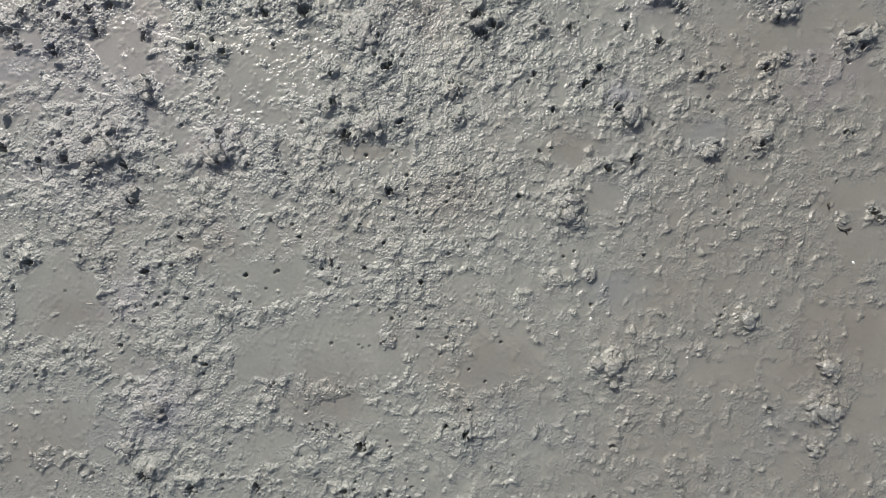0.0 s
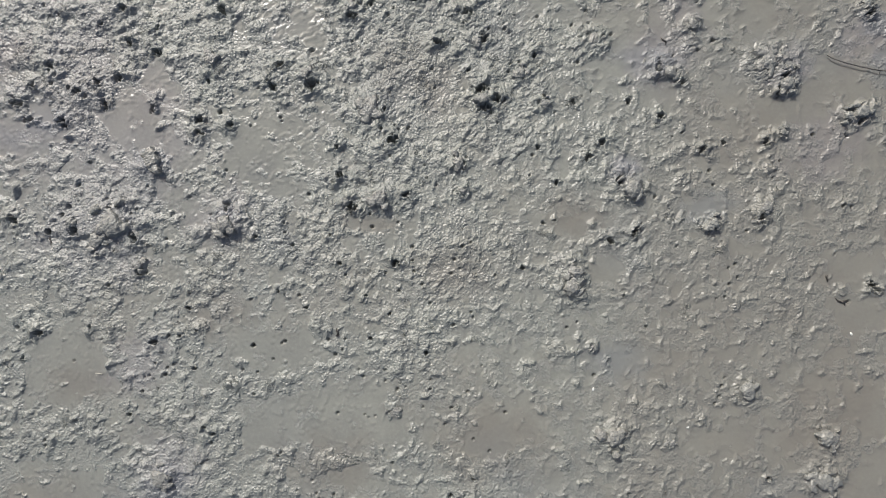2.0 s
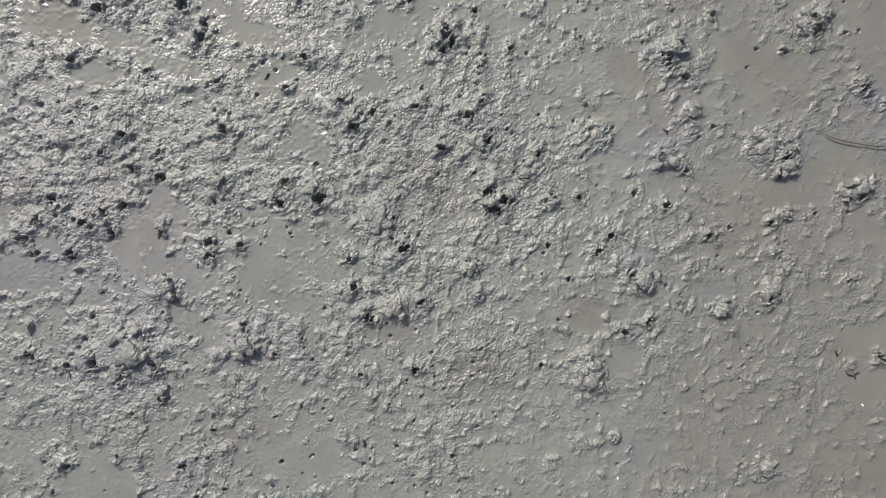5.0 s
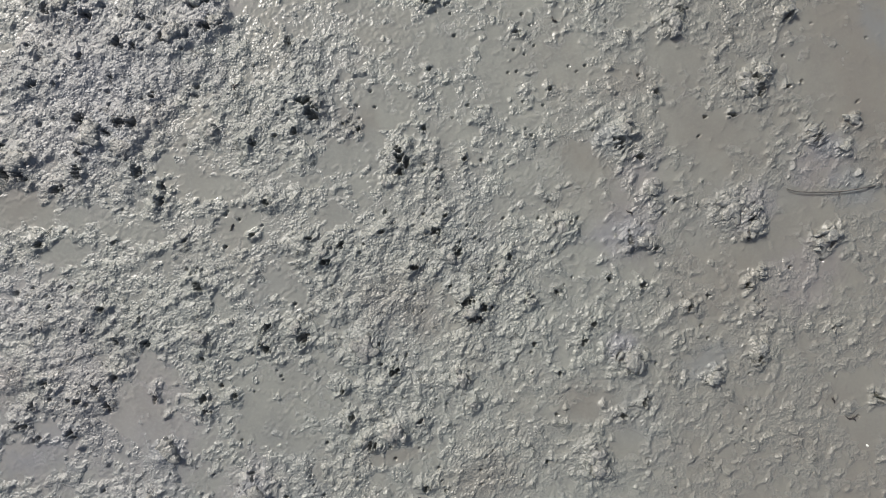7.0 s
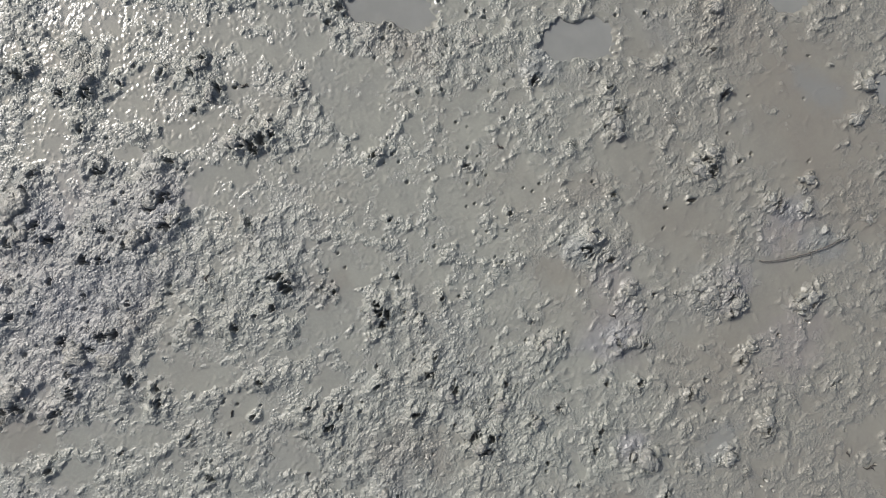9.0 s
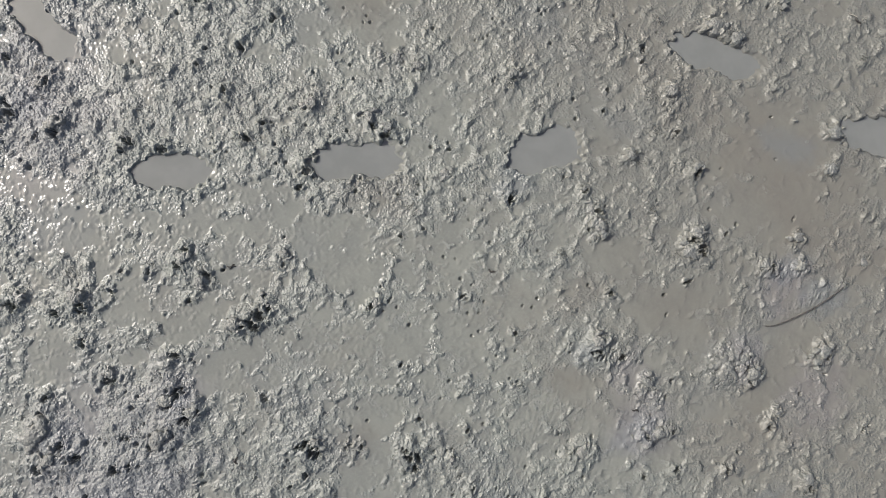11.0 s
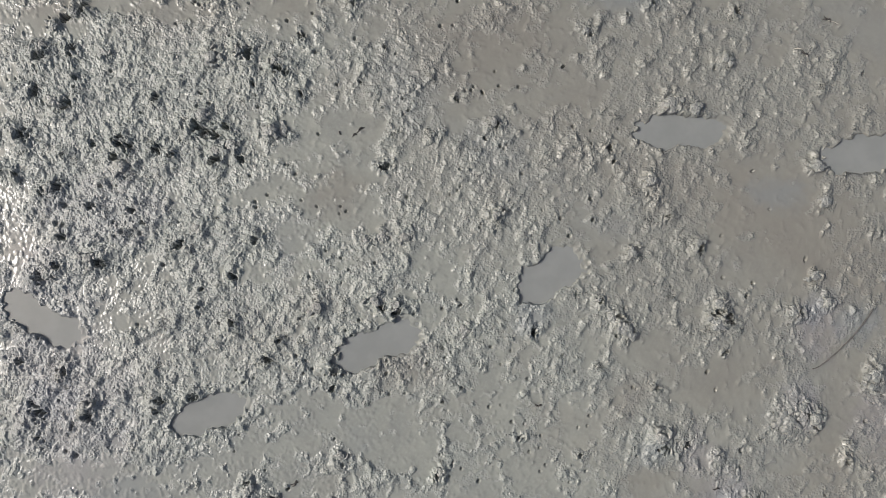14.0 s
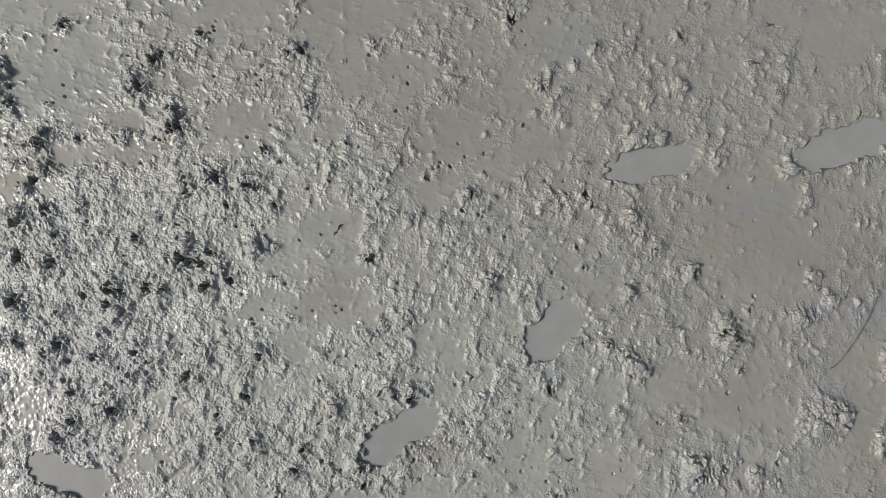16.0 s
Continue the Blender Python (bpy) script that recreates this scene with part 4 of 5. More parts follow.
for place in (
    (0.594, 2.167, 0.017), (0.578, 2.216, 0.0113), (0.991, 2.461, 0.0094), (0.731, 1.999, 0.0075), (1.076, 2.051, 0.0094), (1.447, 1.869, 0.0113),
    (1.27, 1.832, 0.0075), (1.301, 2.237, 0.0113), (1.301, 2.392, 0.0075), (1.534, 1.716, 0.0075), (0.994, 1.532, 0.0113), (1.171, 1.28, 0.0057),
    (0.839, 0.939, 0.0075), (0.79, 1.743, 0.0132), (0.626, 3.078, 0.0113), (0.516, 3.316, 0.0113), (0.432, 3.377, 0.0094), (0.273, 3.532, 0.0113),
    (0.291, 3.473, 0.0094), (0.251, 2.729, 0.0094), (-0.404, 2.935, 0.0094), (-0.308, 2.859, 0.0094),
):
    pit(*place)
for place in (
    (1.047, 3.872, 0.0229), (1.024, 3.787, 0.0152), (1.123, 3.867, 0.0191), (1.236, 3.406, 0.0229), (1.346, 3.385, 0.0191), (1.156, 3.24, 0.0229),
    (0.937, 3.64, 0.0191), (0.814, 3.623, 0.0171), (0.877, 3.59, 0.0133), (0.67, 3.616, 0.021), (0.737, 3.543, 0.0171), (1.048, 3.051, 0.0191),
    (1.195, 2.932, 0.0133), (1.173, 2.869, 0.0076), (1.059, 2.941, 0.0152), (1.062, 2.91, 0.0114), (0.97, 2.982, 0.0095), (1.031, 2.832, 0.0095),
    (1.044, 3.418, 0.0076), (0.999, 3.533, 0.0095), (0.667, 3.478, 0.0095), (0.558, 3.572, 0.021), (0.578, 3.456, 0.0191), (0.757, 3.226, 0.0114),
    (0.75, 3.044, 0.0248), (0.76, 2.992, 0.0152), (0.804, 2.975, 0.0133),
):
    pit(*place)
for place in (
    (0.615, 3.126, 0.0152), (0.413, 3.523, 0.0191), (1.529, 2.977, 0.0114), (1.381, 2.853, 0.0095), (1.579, 2.568, 0.0076), (1.315, 2.684, 0.0076),
    (1.174, 2.69, 0.0057), (1.18, 2.503, 0.0057), (1.124, 2.75, 0.0057), (2.065, 1.762, 0.0114), (1.934, 2.018, 0.0095), (1.854, 2.065, 0.0076),
    (1.59, 2.15, 0.0076), (1.37, 2.33, 0.0076), (1.245, 2.238, 0.0076), (1.418, 1.834, 0.0076), (1.917, 1.702, 0.0076), (1.866, 1.72, 0.0076),
    (1.73, 2.132, 0.0076), (2.127, 1.292, 0.0076), (1.648, 1.424, 0.0057), (1.302, 2.382, 0.0057), (0.975, 2.467, 0.0114),
):
    pit(*place)

for place in (
    (0.568, 3.247, 0.018), (-0.101, 1.956, 0.02), (0.227, 2.441, 0.013), (-1.074, 1.787, 0.014), (-0.639, 1.831, 0.014), (-0.79, 0.637, 0.012), (-0.464, 1.842, 0.018), (-0.246, 1.531, 0.02),
    (1.347, 3.721, 0.016), (1.479, 3.281, 0.011), (1.551, 2.94, 0.012), (1.909, 2.319, 0.016),
):
    pit(*place)

# small worm holes, thickest between the heaps and the silt, often a few side by side
rng = random.Random(31)
for k in range(330):
    hole_y = rng.uniform(-0.78, 3.9)
    hole_x = rng.gauss(-0.25, 0.6) + 0.45 * hole_y
    for _ in range(rng.choice((1, 1, 1, 2, 3))):
        bore(hole_x + rng.gauss(0, 0.022), hole_y + rng.gauss(0, 0.022), rng.choice((0.0028, 0.0032, 0.0036, 0.0042, 0.005)))

# six prints of one walker's boots, in a line across the flat
PRINTS = (
    (-0.075, 3.149, 0.138, 0.055, -88),
    (-0.04, 2.51, 0.124, 0.055, -39),
    (0.459, 2.166, 0.137, 0.058, -35),
    (0.978, 1.806, 0.12, 0.066, -22),
    (1.624, 1.705, 0.138, 0.055, -59),
    (1.919, 1.118, 0.160, 0.062, -50),
)
for place in PRINTS:
    footprint(*place)

# lumps of mud that stand on the flat: place and half width
LUMPS_A = (
    (0.575, 0.459, 0.0421), (0.513, -0.315, 0.0474), (1.175, -0.314, 0.0386), (1.166, -0.448, 0.0491), (1.133, -0.563, 0.0246), (0.928, -0.167, 0.0351),
    (1.052, 0.778, 0.0491), (0.828, 0.353, 0.0298), (0.398, 0.2, 0.0386), (0.385, 0.149, 0.0421), (0.991, 0.393, 0.0421), (1.258, 0.694, 0.0228),
    (0.454, -0.036, 0.0158), (0.695, -0.332, 0.021), (-0.258, 0.707, 0.0526), (-0.935, 0.548, 0.0386), (-0.702, 0.348, 0.0456), (0.03, 0.546, 0.0298),
    (-0.972, 0.219, 0.0228), (-1.182, 0.343, 0.0351), (-0.221, 0.431, 0.0386), (-0.899, -0.633, 0.0281), (-0.97, -0.561, 0.0316), (-0.893, -0.443, 0.0421),
    (-0.166, -0.238, 0.0263), (0.3, 0.732, 0.0246), (0.044, 0.457, 0.0175), (-0.322, 0.418, 0.0246), (-1.054, 0.343, 0.0702), (-1.106, 0.299, 0.0421),
    (-0.124, 0.439, 0.0175), (-0.226, 1.499, 0.0308),
)
LUMPS_B = (
    (-0.007, 1.29, 0.0326), (-0.063, 1.215, 0.0163), (0.709, 1.172, 0.0472), (1.008, 0.864, 0.0472), (1.071, 0.85, 0.0363), (0.663, 0.856, 0.0381),
    (1.33, 1.039, 0.0363), (1.2, 1.267, 0.0399), (0.461, 0.938, 0.0399), (0.108, 0.745, 0.0363), (0.092, 0.934, 0.0363), (0.226, 0.83, 0.0308),
    (-0.309, 1.046, 0.029), (-0.752, 0.872, 0.0363), (-0.56, 1.504, 0.0218), (0.773, 0.989, 0.0272), (1.415, 0.972, 0.0254), (1.053, 0.64, 0.02),
    (0.107, 1.188, 0.0163), (-0.436, 0.798, 0.0363), (-1.172, 1.562, 0.0472), (-0.927, 1.586, 0.0472), (-0.846, 1.522, 0.0435), (-0.703, 2.475, 0.0407),
    (-0.527, 2.36, 0.0482), (-0.365, 2.348, 0.0241), (-0.156, 1.968, 0.0482), (-0.058, 1.968, 0.0333), (-0.187, 2.255, 0.0407), (-0.162, 2.165, 0.037),
    (-0.489, 1.924, 0.0445), (-0.487, 1.836, 0.0407),
)
LUMPS_C = (
    (-0.607, 1.839, 0.063), (-0.609, 2.094, 0.0296), (-0.904, 2.099, 0.0556), (-0.882, 2.013, 0.0519), (0.967, 1.49, 0.037), (1.777, 1.257, 0.0296),
    (1.701, 1.165, 0.0278), (1.468, 1.056, 0.0296), (1.195, 1.615, 0.0259), (1.342, 1.445, 0.0259), (0.671, 1.948, 0.0241), (0.089, 2.061, 0.0259),
    (0.224, 1.748, 0.0222), (1.001, 1.625, 0.013), (1.594, 0.845, 0.0204), (1.484, 0.834, 0.0188), (0.319, 3.349, 0.0283), (0.505, 3.193, 0.0415),
    (0.705, 2.953, 0.0377), (0.763, 2.933, 0.0302), (0.873, 2.844, 0.0339), (0.191, 3.105, 0.0452), (0.061, 3.216, 0.0377), (0.468, 2.88, 0.0283),
    (0.619, 2.178, 0.0226), (0.59, 2.253, 0.0302), (0.544, 2.696, 0.0226), (0.458, 2.399, 0.0283), (-0.232, 2.861, 0.032), (1.679, 1.781, 0.0415),
    (1.707, 1.703, 0.0377), (1.429, 1.696, 0.0264),
)
LUMPS_D = (
    (1.907, 1.71, 0.0264), (0.778, 2.347, 0.0302), (0.82, 2.283, 0.0283), (1.307, 2.243, 0.0207), (0.978, 1.556, 0.032), (1.152, 1.244, 0.0339),
    (1.303, 0.706, 0.032), (0.701, 0.834, 0.0302), (1.702, 1.365, 0.0094), (-0.177, 2.98, 0.0226), (0.743, 2.383, 0.0188), (1.053, 2.068, 0.0264),
    (1.092, 3.852, 0.0324), (1.244, 3.42, 0.0381), (1.175, 3.256, 0.0381), (0.946, 3.644, 0.0305), (0.84, 3.608, 0.0343), (0.971, 3.141, 0.0381),
    (1.042, 3.065, 0.0286), (1.067, 2.951, 0.0305), (0.758, 3.048, 0.0495), (0.569, 3.476, 0.0457), (0.682, 3.621, 0.0286), (1.549, 2.966, 0.0305),
    (1.402, 2.863, 0.0229), (1.661, 2.735, 0.021), (0.898, 2.81, 0.0286), (1.06, 3.394, 0.0248), (1.849, 2.062, 0.0171), (2.073, 1.766, 0.0229),
    (1.73, 2.154, 0.0191), (0.786, 3.451, 0.0229),
)
LUMPS_E = (
    (1.568, 2.796, 0.0152), (0.771, 3.633, 0.0267),
)


def beside_pits(x, y, r):
    """A lump that would stopper a hollow stands at its brim instead, and is smaller."""
    for px, py, pr in WIDE_PITS:
        gap = math.hypot(x - px, y - py)
        if gap < 0.75 * r + 0.5 * pr:
            ux, uy = ((x - px) / gap, (y - py) / gap) if gap > 0.004 else (-0.5, 0.86)
            far_off = 0.55 * r + 0.75 * pr
            return px + ux * far_off, py + uy * far_off, 0.72 * r
    return x, y, r


LUMPS = [beside_pits(*place) for place in LUMPS_A + LUMPS_B + LUMPS_C + LUMPS_D + LUMPS_E]
for place in LUMPS:
    knoll(*place)


# relief of the mud: swellings, torn crumbs and pellets, drowned by silt in the low parts
COARSE += (0.17 + 0.08 * SIDE) * HEAPY * (1 - 0.5 * SILTY) - (1 - 0.1 * SIDE) * (0.15 * SILTY + 0.19 * POOLS)
AMP = (0.46 + 0.05 * SIDE) * (0.66 + 0.34 * soft(0.05, 0.75, Y + 0.25 * wave(X, Y, 0.6, 68)))
COVER = soft(0.12, 0.75, COARSE)
bend_x, bend_y = 0.012 * wave(X, Y, 0.04, 44), 0.012 * wave(X, Y, 0.04, 45)
lumps = 0.0078 * wave(X, Y, 0.085, 42) + 0.0042 * wave(X, Y, 0.047, 58) + 0.78 * (0.0026 * np.abs(wave(X + bend_x, Y + bend_y, 0.036, 41)))
torn = 0.0018 * np.abs(wave(X + 0.6 * bend_x, Y + 0.6 * bend_y, 0.0175, 46)) + 0.0018 * np.abs(wave(X + 0.3 * bend_x, Y + 0.3 * bend_y, 0.0098, 47))
# rounded clods, crumbs and pellets, side by side and on top of one another
crumbs = 0.0026 * pellets(X + 0.6 * bend_x, Y + 0.6 * bend_y, 0.027, 54, 0.5) + 0.0029 * pellets(X + 0.4 * bend_x, Y + 0.4 * bend_y, 0.0145, 51, 0.65) + 0.0011 * pellets(X, Y, 0.0085, 57, 0.75)
# broad hummocks on the heaped side
RAISE += 0.0052 * soft(0.45, 0.9, SIDE) * np.maximum(-0.35, wave(X + 2 * bend_x, Y + 2 * bend_y, 0.12, 67)) * soft(0.35, 0.7, COARSE)
HEAP = 0.016 * (COARSE - 0.5) + AMP * COVER * (lumps + torn + crumbs) - 0.0024 + RAISE
# crooked creases between the folds of heaped mud
FOLDS = np.maximum(FOLDS, 0.75 * soft(0.15, 0.7, wave(X, Y, 0.11, 83) + 0.35 * wave(X, Y, 0.05, 84)))
fold_x, fold_y = 0.016 * wave(X, Y, 0.034, 85), 0.016 * wave(X, Y, 0.034, 86)
crease = np.exp(-(wave(X + fold_x, Y + fold_y, 0.03, 87) / 0.09) ** 2) * soft(-0.1, 0.4, wave(X, Y, 0.028, 88)) + 0.6 * np.exp(-(wave(X + fold_x, Y + fold_y, 0.017, 89) / 0.12) ** 2) * soft(0.0, 0.5, wave(X, Y, 0.02, 90))
HEAP += FOLDS * (0.004 * np.maximum(0, wave(X + fold_x, Y + fold_y, 0.03, 96) + 0.2) + 0.0035) * soft(0.1, 0.5, COARSE)
TEAR = (1 - STILL) * (0.008 - 0.003 * SIDE) * FOLDS * crease * soft(0.25, 0.6, COARSE)
# tongues of mud that have slid over one another and end in a lip
def lips(size, seed, thick, spread):
    curl = wave(X + 1.3 * fold_x, Y + 1.3 * fold_y, size, seed)
    return thick * np.exp(-np.maximum(curl, 0) / spread) * soft(-0.05, 0.03, curl)


TEAR -= (1 - STILL) * soft(0.2, 0.5, COARSE) * (lips(0.055, 97, 0.004, 0.3) * np.maximum(0.8 * FOLDS, soft(0.35, 0.75, wave(X, Y, 0.05, 98))) + lips(0.03, 99, 0.0022, 0.3) * np.maximum(FOLDS, soft(0.3, 0.7, wave(X, Y, 0.045, 100))))
# lone knobs that stand out of the silt
HEAP += 0.012 * np.maximum(0, wave(X + bend_x, Y + bend_y, 0.034, 48) - 0.2) + 0.009 * np.maximum(0, wave(X, Y, 0.018, 49) - 0.32)
SILT = (0.0012 - 0.0009 * SIDE) * wave(X, Y, 0.16, 61) + 0.00012 * wave(X, Y, 0.05, 62)
# mud that lies just under the silt and shows through as soft swells
SILT += (1 - 0.95 * soft(0.35, 0.85, SIDE)) * soft(0.0, 0.45, COARSE) * (0.0016 * wave(X, Y, 0.04, 64) + 0.0016 * np.abs(wave(X, Y, 0.02, 65)))
HEAP -= 0.0018 * soft(0.3, 0.8, SIDE) * np.maximum(0.6 * SILTY, POOLS)
LAP = 0.0022 - 0.0015 * soft(0.4, 0.9, SIDE)
over = np.clip((HEAP - SILT) / LAP, -30, 30)
HEIGHT = SILT + LAP * np.log1p(np.exp(over)) - SINK - TEAR * np.maximum(soft(-0.5, 1.5, over), 0.6 * soft(0.3, 0.8, 1 - SIDE))
GRAIN = np.maximum(np.clip((over + 0.9) / 3.4, 0, 1), (0.7 - 0.3 * SIDE) * soft(0.22 + 0.12 * SIDE, 0.55, COARSE + 0.1 * wave(X, Y, 0.02, 66))) * (1 - STILL) * (0.75 + 0.25 * soft(0.2, 0.75, SIDE))

# single pellets scattered over the silt
HEIGHT += 0.0026 * pellets(X, Y, 0.0125, 53, 0.55) * (1 - STILL) * soft(0.15, 0.45, COARSE) * (1 - COVER) * soft(0.2, 0.7, SIDE)

# the sheet goes on round the fine strip and out to the horizon
far = np.concatenate([np.cumsum(np.linspace(0.02, 0.2, 16)), 1.76 * 1.9 ** np.arange(1, 11)])
pad = len(far)
full_x = np.concatenate([EDGE_L[:, None] - far[::-1], X, EDGE_R[:, None] + far], 1)
full_y = np.repeat(LINE_Y[:, None], full_x.shape[1], 1)
below, above = full_x[:1].repeat(pad, 0), full_x[-1:].repeat(pad, 0)
full_y = np.concatenate([LINE_Y[0] - far[::-1, None] + 0 * below, full_y, LINE_Y[-1] + far[:, None] + 0 * above])
full_x = np.concatenate([below, full_x, above])
away = 1 - soft(0.9, 1.7, np.maximum(np.maximum(full_x[pad:-pad, pad].min() - full_x, full_x - full_x[:, -pad - 1].max()), np.maximum(LINE_Y[0] - full_y, full_y - LINE_Y[-1])))
around = wave(full_x, full_y, 0.35, 91) + 0.6 * wave(full_x, full_y, 0.16, 92)
around *= away
full_z = 0.008 * np.maximum(around, -0.2) + 0.004 * wave(full_x, full_y, 0.11, 93) * (around > -0.2) * away
full_z[pad:-pad, pad:-pad] = HEIGHT


def framed(inner, outer):
    out = np.array(outer, float)
    out[pad:-pad, pad:-pad] = inner
    return out


# the brown map's painted dimming runs on past the fine strip
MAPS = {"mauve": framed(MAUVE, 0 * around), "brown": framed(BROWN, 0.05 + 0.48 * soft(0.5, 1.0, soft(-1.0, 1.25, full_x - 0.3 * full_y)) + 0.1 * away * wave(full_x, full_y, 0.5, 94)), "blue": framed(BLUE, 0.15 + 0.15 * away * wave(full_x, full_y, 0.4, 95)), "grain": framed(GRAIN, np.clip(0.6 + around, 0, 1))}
ny, nx = full_x.shape
ground_mesh = bpy.data.meshes.new("ground")
ground_mesh.vertices.add(ny * nx)
ground_mesh.vertices.foreach_set("co", np.stack([full_x, full_y, full_z], -1).astype(np.float32).ravel())
index = np.arange(ny * nx).reshape(ny, nx)
quads = np.stack([index[:-1, :-1], index[:-1, 1:], index[1:, 1:], index[1:, :-1]], -1).reshape(-1, 4)
ground_mesh.loops.add(quads.size)
ground_mesh.loops.foreach_set("vertex_index", quads.astype(np.int32).ravel())
ground_mesh.polygons.add(len(quads))
ground_mesh.polygons.foreach_set("loop_start", (np.arange(len(quads)) * 4).astype(np.int32))
ground_mesh.update(calc_edges=True)
ground_mesh.polygons.foreach_set("use_smooth", np.ones(len(quads), bool))
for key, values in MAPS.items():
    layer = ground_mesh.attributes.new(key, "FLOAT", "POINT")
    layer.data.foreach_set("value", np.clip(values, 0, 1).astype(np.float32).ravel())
ground_mesh.materials.append(MUD)
ground = tagged(new("ground", ground_mesh), "wet grey tidal mud with crumbly heaps and smooth silt", "mud", kind="structure")


def height_at(x, y):
    """The mud's height at a place."""
    r = int(np.clip(np.searchsorted(LINE_Y, y), 0, ROWS - 1))
    c = int(np.clip((x - EDGE_L[r]) / (EDGE_R[r] - EDGE_L[r]) * COLS, 0, COLS - 1))
    return float(HEIGHT[r, c])


# ---- things on the flat ----
def part(name, bm, mat, parent=None, label="", smooth=True):
    me = bpy.data.meshes.new(name)
    bm.to_mesh(me)
    bm.free()
    for p in me.polygons:
        p.use_smooth = smooth
    me.materials.append(mat)
    ob = new(name, me)
    if parent:
        ob.parent = parent
    if label:
        ob["label"] = label
    return ob


def puddle(x, y, long, wide, turn):
    """Silty water standing in a print, a shallow slab whose edge lies under the mud."""
    bm = bmesh.new()
    ring = []
    for k in range(48):
        a = 2 * math.pi * k / 48
        ring.append((math.cos(a) * long * 1.35, math.sin(a) * wide * 1.5))
    top = [bm.verts.new((u, v, 0)) for u, v in ring]
    low = [bm.verts.new((u * 0.8, v * 0.8, -0.02)) for u, v in ring]
    bm.faces.new(top)
    bm.faces.new(low[::-1])
    for k in range(48):
        bm.faces.new((top[k - 1], low[k - 1], low[k], top[k]))
    ob = part("puddle", bm, WATER, smooth=False)
    ob.matrix_world = pose(x, y, -0.0036, 0, 0, turn)
    return tagged(ob, "still, silty grey water standing in a boot print", "puddle", "boot prints across the mud")


for place in PRINTS:
    puddle(*place)


def mud_lump(x, y, r, number):
    """A torn lump pressed into the mud: rounded clods grown into one another, with gaps between them."""
    rng = random.Random(number)
    clods = [(0.0, 0.0, r * rng.uniform(0.5, 0.66), 1.0, 0.0)]
    for _ in range(4 + int(r / 0.009)):
        clods.append((rng.gauss(0, 0.48) * r, rng.gauss(0, 0.36) * r, r * rng.uniform(0.2, 0.42), rng.uniform(1.0, 1.6), rng.uniform(0, math.pi)))
    rings, sectors = 26, 56
    a = np.linspace(0, 2 * math.pi, sectors, endpoint=False)
    out = (1.3 * r) * np.linspace(0, 1, rings + 1)[1:, None]
    px, py = np.vstack([[[0.0] * sectors], out * np.cos(a)]), np.vstack([[[0.0] * sectors], out * np.sin(a)])
    off = rng.uniform(0, 90)
    bx = px + 0.005 * wave(px + off, py, 0.016, 201) + 0.002 * wave(px + off, py, 0.007, 202)
    by = py + 0.005 * wave(px, py + off, 0.016, 203) + 0.002 * wave(px, py + off, 0.007, 204)
    z = np.full_like(px, -0.035)
    for cx, cy, size, long, way in clods:
        u, w = (bx - cx) * math.cos(way) + (by - cy) * math.sin(way), (by - cy) * math.cos(way) - (bx - cx) * math.sin(way)
        d = (u / (size * long)) ** 2 + (w * long / size) ** 2
        z = np.maximum(z, size * rng.uniform(0.38, 0.62) * np.sqrt(np.maximum(0, 1 - d)) - 0.035 * soft(0.97, 1.12, d))
    z += 0.0022 * np.abs(wave(px + off, py + off, 0.012, 205)) * (z > 0) + 0.0008 * wave(px + off, py + off, 0.0055, 206)
    bm = bmesh.new()
    middle = bm.verts.new((0, 0, float(z[0, 0])))
    grid = [[bm.verts.new((float(px[k, i]), float(py[k, i]), float(z[k, i]) if k < rings else -0.037)) for i in range(sectors)] for k in range(1, rings + 1)]
    for i in range(sectors):
        bm.faces.new((middle, grid[0][i - 1], grid[0][i]))
    for inner, outer in zip(grid, grid[1:]):
        for i in range(sectors):
            bm.faces.new((inner[i - 1], outer[i - 1], outer[i], inner[i]))
    bm.faces.new(grid[-1][::-1])
    ob = part("mud_lump", bm, CLOD)
    ob.matrix_world = pose(x, y, height_at(x, y) + 0.001, 0, 0, rng.uniform(0, 360))
    label = "large crumbly lump of wet grey mud, torn and pitted" if r > 0.036 else "small crumbly lump of wet grey mud"
    return tagged(ob, label, "mud lump", "mud lumps on the flat")


for number, place in enumerate(LUMPS):
    mud_lump(*place, number)


def plain_material(name, a, b, rough, scale=120.0):
    m, t = material(name)
    out = node(t, "ShaderNodeOutputMaterial")
    p = node(t, "ShaderNodeBsdfPrincipled", Roughness=rough)
    t.links.new(p.outputs[0], out.inputs["Surface"])
    where = node(t, "ShaderNodeNewGeometry").outputs["Position"]
    f = noise_of(t, where, scale, 4, 0.6)
    t.links.new(mixed(t, ramp(t, f, 0.3, 0.7), a, b), p.inputs["Base Color"])
    bump = node(t, "ShaderNodeBump", Strength=0.5, Distance=0.0008)
    t.links.new(f, bump.inputs["Height"])
    t.links.new(bump.outputs[0], p.inputs["Normal"])
    return m


BARK = plain_material("muddy_bark", (0.045, 0.042, 0.037, 1), (0.13, 0.125, 0.115, 1), 0.75)
DARK = plain_material("rotten_plant", (0.012, 0.011, 0.01, 1), (0.05, 0.045, 0.04, 1), 0.45)
STRAW = plain_material("bleached_straw", (0.35, 0.33, 0.28, 1), (0.5, 0.48, 0.42, 1), 0.6)
SHELL = plain_material("white_shell", (0.6, 0.6, 0.57, 1), (0.8, 0.8, 0.77, 1), 0.35)


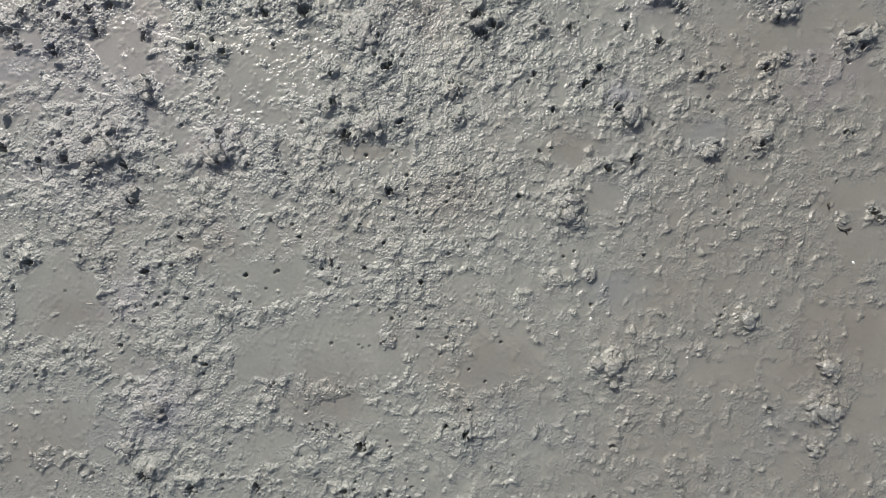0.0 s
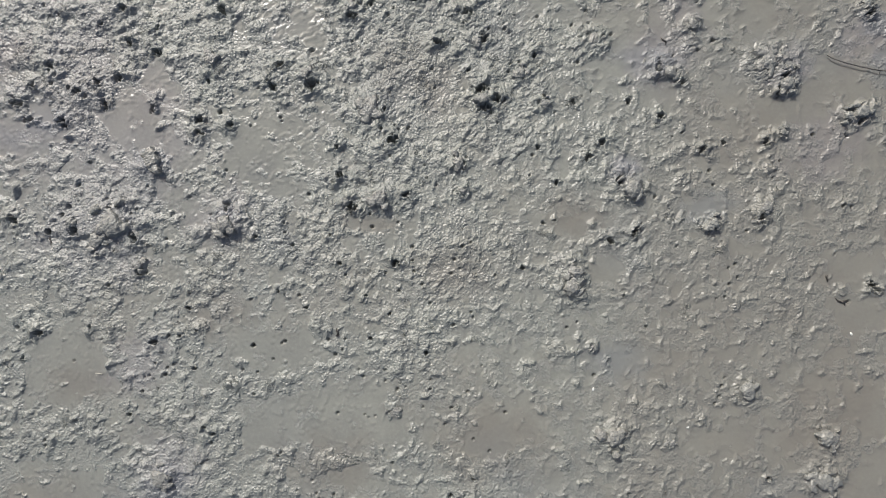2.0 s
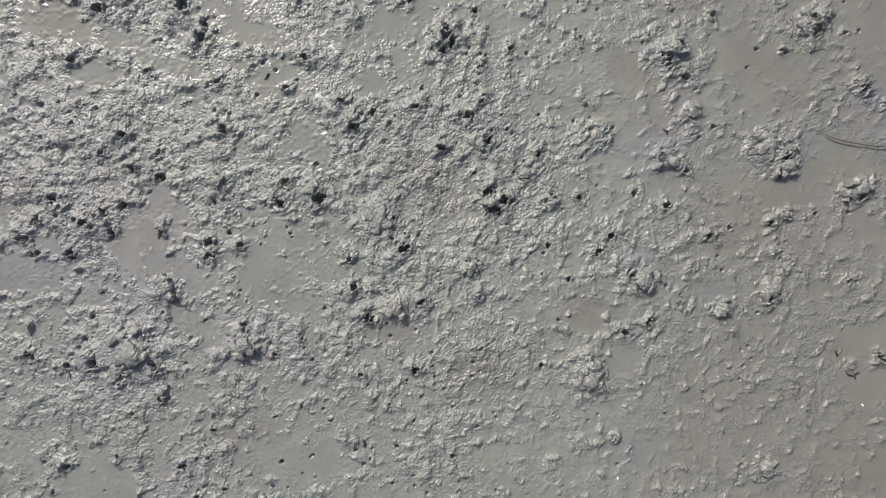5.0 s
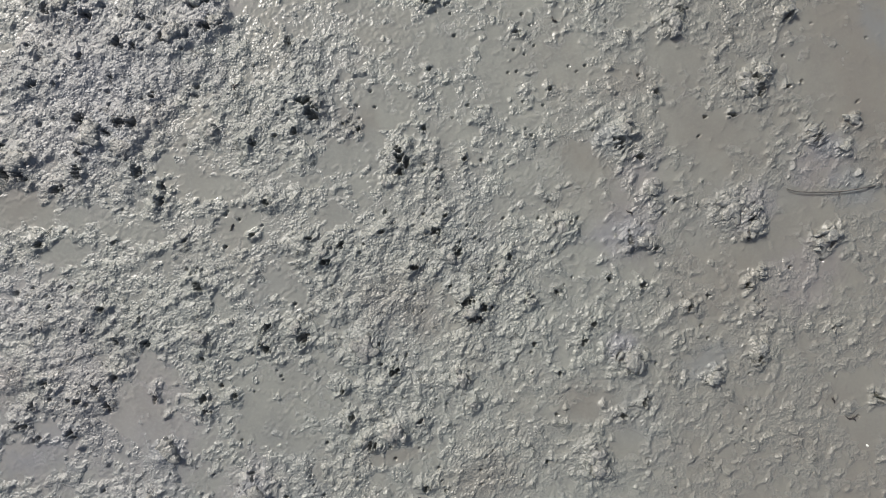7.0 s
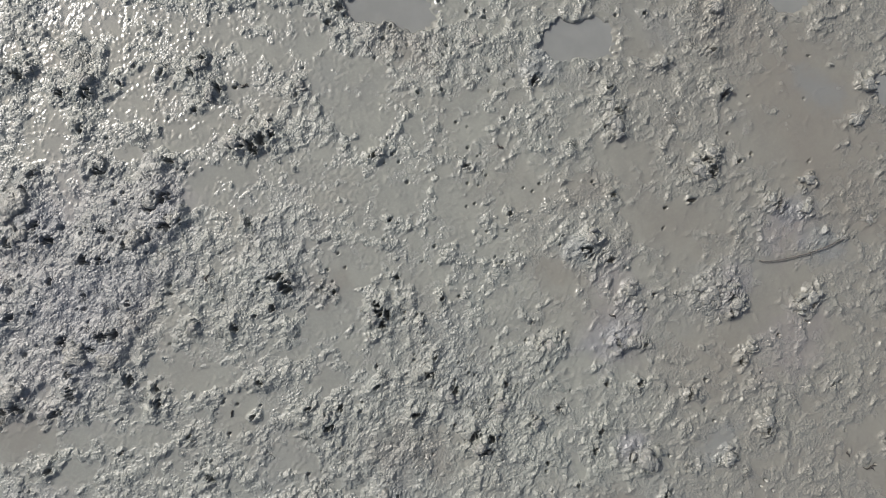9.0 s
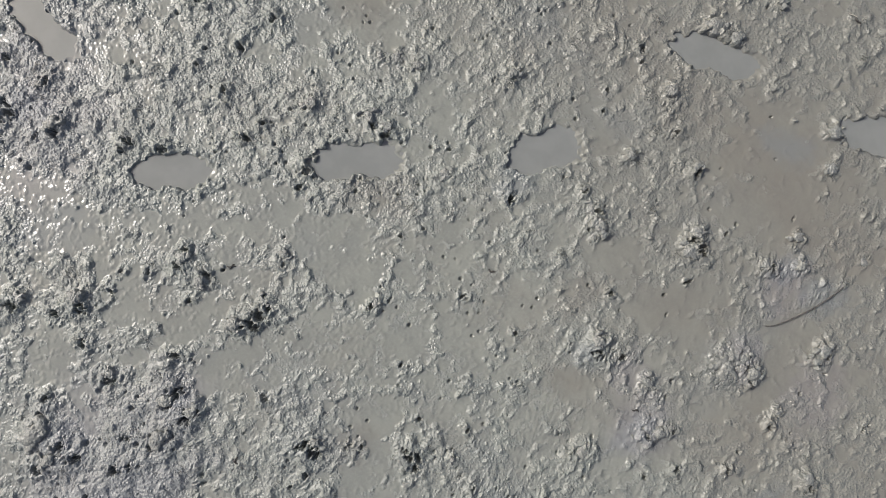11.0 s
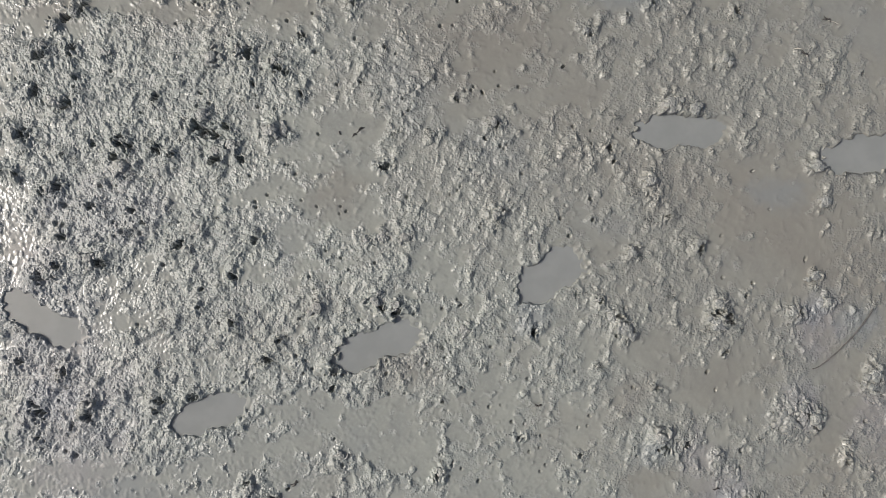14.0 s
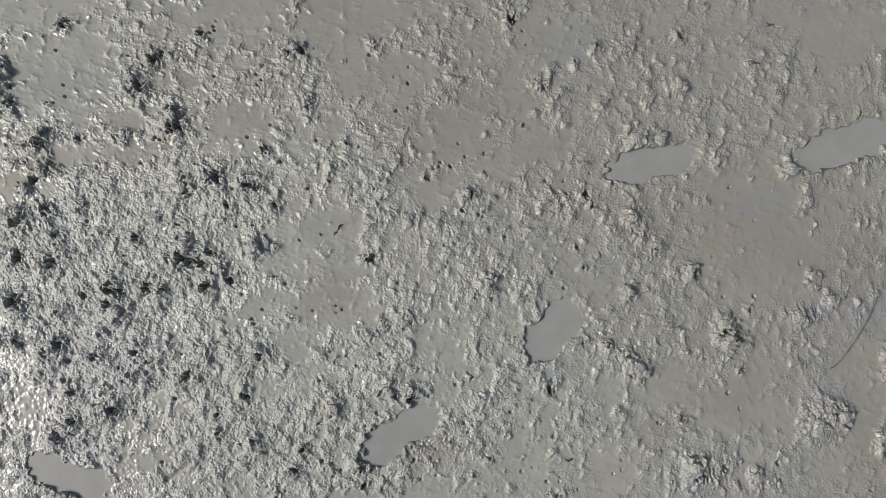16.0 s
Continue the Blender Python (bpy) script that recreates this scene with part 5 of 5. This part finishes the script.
def stalk(bm, points, radii, sides=8):
    """A round, tapering stalk through the points, closed at both ends."""
    rings = []
    for k, p in enumerate(points):
        p = Vector(p)
        ahead = (Vector(points[min(k + 1, len(points) - 1)]) - Vector(points[max(k - 1, 0)])).normalized()
        side = ahead.cross(Vector((0, 0, 1))).normalized()
        up = side.cross(ahead)
        rings.append([bm.verts.new(p + radii[k] * (math.cos(2 * math.pi * i / sides) * side + math.sin(2 * math.pi * i / sides) * up)) for i in range(sides)])
    for a, b in zip(rings, rings[1:]):
        for i in range(sides):
            bm.faces.new((a[i - 1], a[i], b[i], b[i - 1]))
    bm.faces.new(rings[0][::-1])
    bm.faces.new(rings[-1])
    bmesh.ops.recalc_face_normals(bm, faces=bm.faces[:])


def curve_of(ends, count):
    """Points along a smooth line through a few given ones."""
    out = []
    for k in range(count):
        s = k / (count - 1) * (len(ends) - 1)
        i = min(int(s), len(ends) - 2)
        p0, p1, p2, p3 = (Vector(ends[max(0, min(len(ends) - 1, i + d))]) for d in (-1, 0, 1, 2))
        f = s - i
        out.append(0.5 * (2 * p1 + (p2 - p0) * f + (2 * p0 - 5 * p1 + 4 * p2 - p3) * f * f + (3 * p1 - p0 - 3 * p2 + p3) * f ** 3))
    return out


# the long bent twig that lies half sunk in the silt
twig = tagged(new("twig"), "long thin bent twig, grey-brown and coated with mud", "twig")
twig.location = (1.2, 0.884, 0.004)
bend = curve_of(((0.0, 0.004, 0.002), (0.012, -0.005, 0.005), (0.035, -0.015, 0.006), (0.07, -0.026, 0.007), (0.115, -0.037, 0.007), (0.16, -0.046, 0.007), (0.22, -0.052, 0.008), (0.284, -0.056, 0.004)), 36)
bm = bmesh.new()
stalk(bm, bend, [0.0016 + 0.0006 * k / 35 + 0.0003 * math.sin(k * 2.1) + (0.0006 if k in (10, 20) else 0) for k in range(36)])
part("stem", bm, BARK, twig)
bm = bmesh.new()
stalk(bm, curve_of(((0.162, -0.048, 0.007), (0.16, -0.056, 0.008), (0.156, -0.062, 0.005)), 6), [0.0016, 0.0015, 0.0013, 0.0011, 0.0009, 0.0006])
part("side_shoot", bm, BARK, twig)


def scrap(x, y, turn, size, seed, forks=3):
    """A dark forked scrap of rotting plant lying on the silt."""
    rng = random.Random(seed)
    bm = bmesh.new()
    for k in range(forks):
        a = radians(rng.uniform(-40, 40)) + (math.pi if k % 2 else 0)
        reach = size * rng.uniform(0.6, 1.0)
        tip = (math.cos(a) * reach, math.sin(a) * reach, rng.uniform(0.0, 0.002))
        half = (math.cos(a + 0.4) * reach * 0.5, math.sin(a + 0.4) * reach * 0.5, 0.003)
        stalk(bm, curve_of(((0, 0, 0.002), half, tip), 6), [0.0024, 0.0026, 0.0022, 0.0018, 0.0012, 0.0006], 6)
    ob = part("plant_scrap", bm, DARK)
    ob.matrix_world = pose(x, y, height_at(x, y) + 0.0008, 0, 0, turn)
    return tagged(ob, "dark forked scrap of rotten plant on the silt", "plant scrap", "dark plant scraps")


for k, (x, y, turn, size) in enumerate((
    (1.234, 0.107, -40, 0.026), (1.188, 0.182, 70, 0.014), (1.332, 0.156, 20, 0.03), (1.04, 2.606, -40, 0.018), (2.214, 1.493, -70, 0.022),
    (-0.458, 1.624, 60, 0.02), (0.683, 0.937, -35, 0.017), (-1.26, 0.299, 85, 0.018), (-0.349, 0.01, 80, 0.018), (-0.574, 1.194, 10, 0.014),
    (2.072, 1.494, -75, 0.018), (-0.071, 2.138, -20, 0.018), (1.015, 2.612, -40, 0.013), (0.591, 1.595, -60, 0.016), (0.993, 2.655, 30, 0.008),
)):
    scrap(x, y, turn, size, 400 + k, 3 + k % 3)


def straw(x, y, turn, size):
    bm = bmesh.new()
    stalk(bm, curve_of(((-size, 0, 0.001), (0, size * 0.1, 0.002), (size, 0, 0.001)), 7), [0.0013] * 7, 6)
    ob = part("straw", bm, STRAW)
    ob.matrix_world = pose(x, y, height_at(x, y) + 0.0006, 0, 0, turn)
    return tagged(ob, "short pale dry straw on the mud", "straw", "straws")


straw(-1.1, -0.121, -8, 0.011)
straw(2.073, 1.521, -60, 0.016)
straw(2.215, 1.472, -75, 0.018)


def shell(x, y, turn, size):
    """A chip of shell: a small, bowed, oval plate."""
    bm = bmesh.new()
    bmesh.ops.create_uvsphere(bm, u_segments=14, v_segments=8, radius=1)
    for v in bm.verts:
        v.co = Vector((v.co.x * size, v.co.y * size * 0.6, v.co.z * size * 0.3 - 0.12 * size * v.co.x ** 2))
    ob = part("shell_chip", bm, SHELL)
    ob.matrix_world = pose(x, y, height_at(x, y) + 0.15 * size, 8, 0, turn)
    return tagged(ob, "tiny white chip of shell in the mud", "shell", "shell chips")


shell(0.748, -0.285, 20, 0.005)
shell(1.263, 0.007, -60, 0.006)
shell(0.453, -0.167, 80, 0.006)
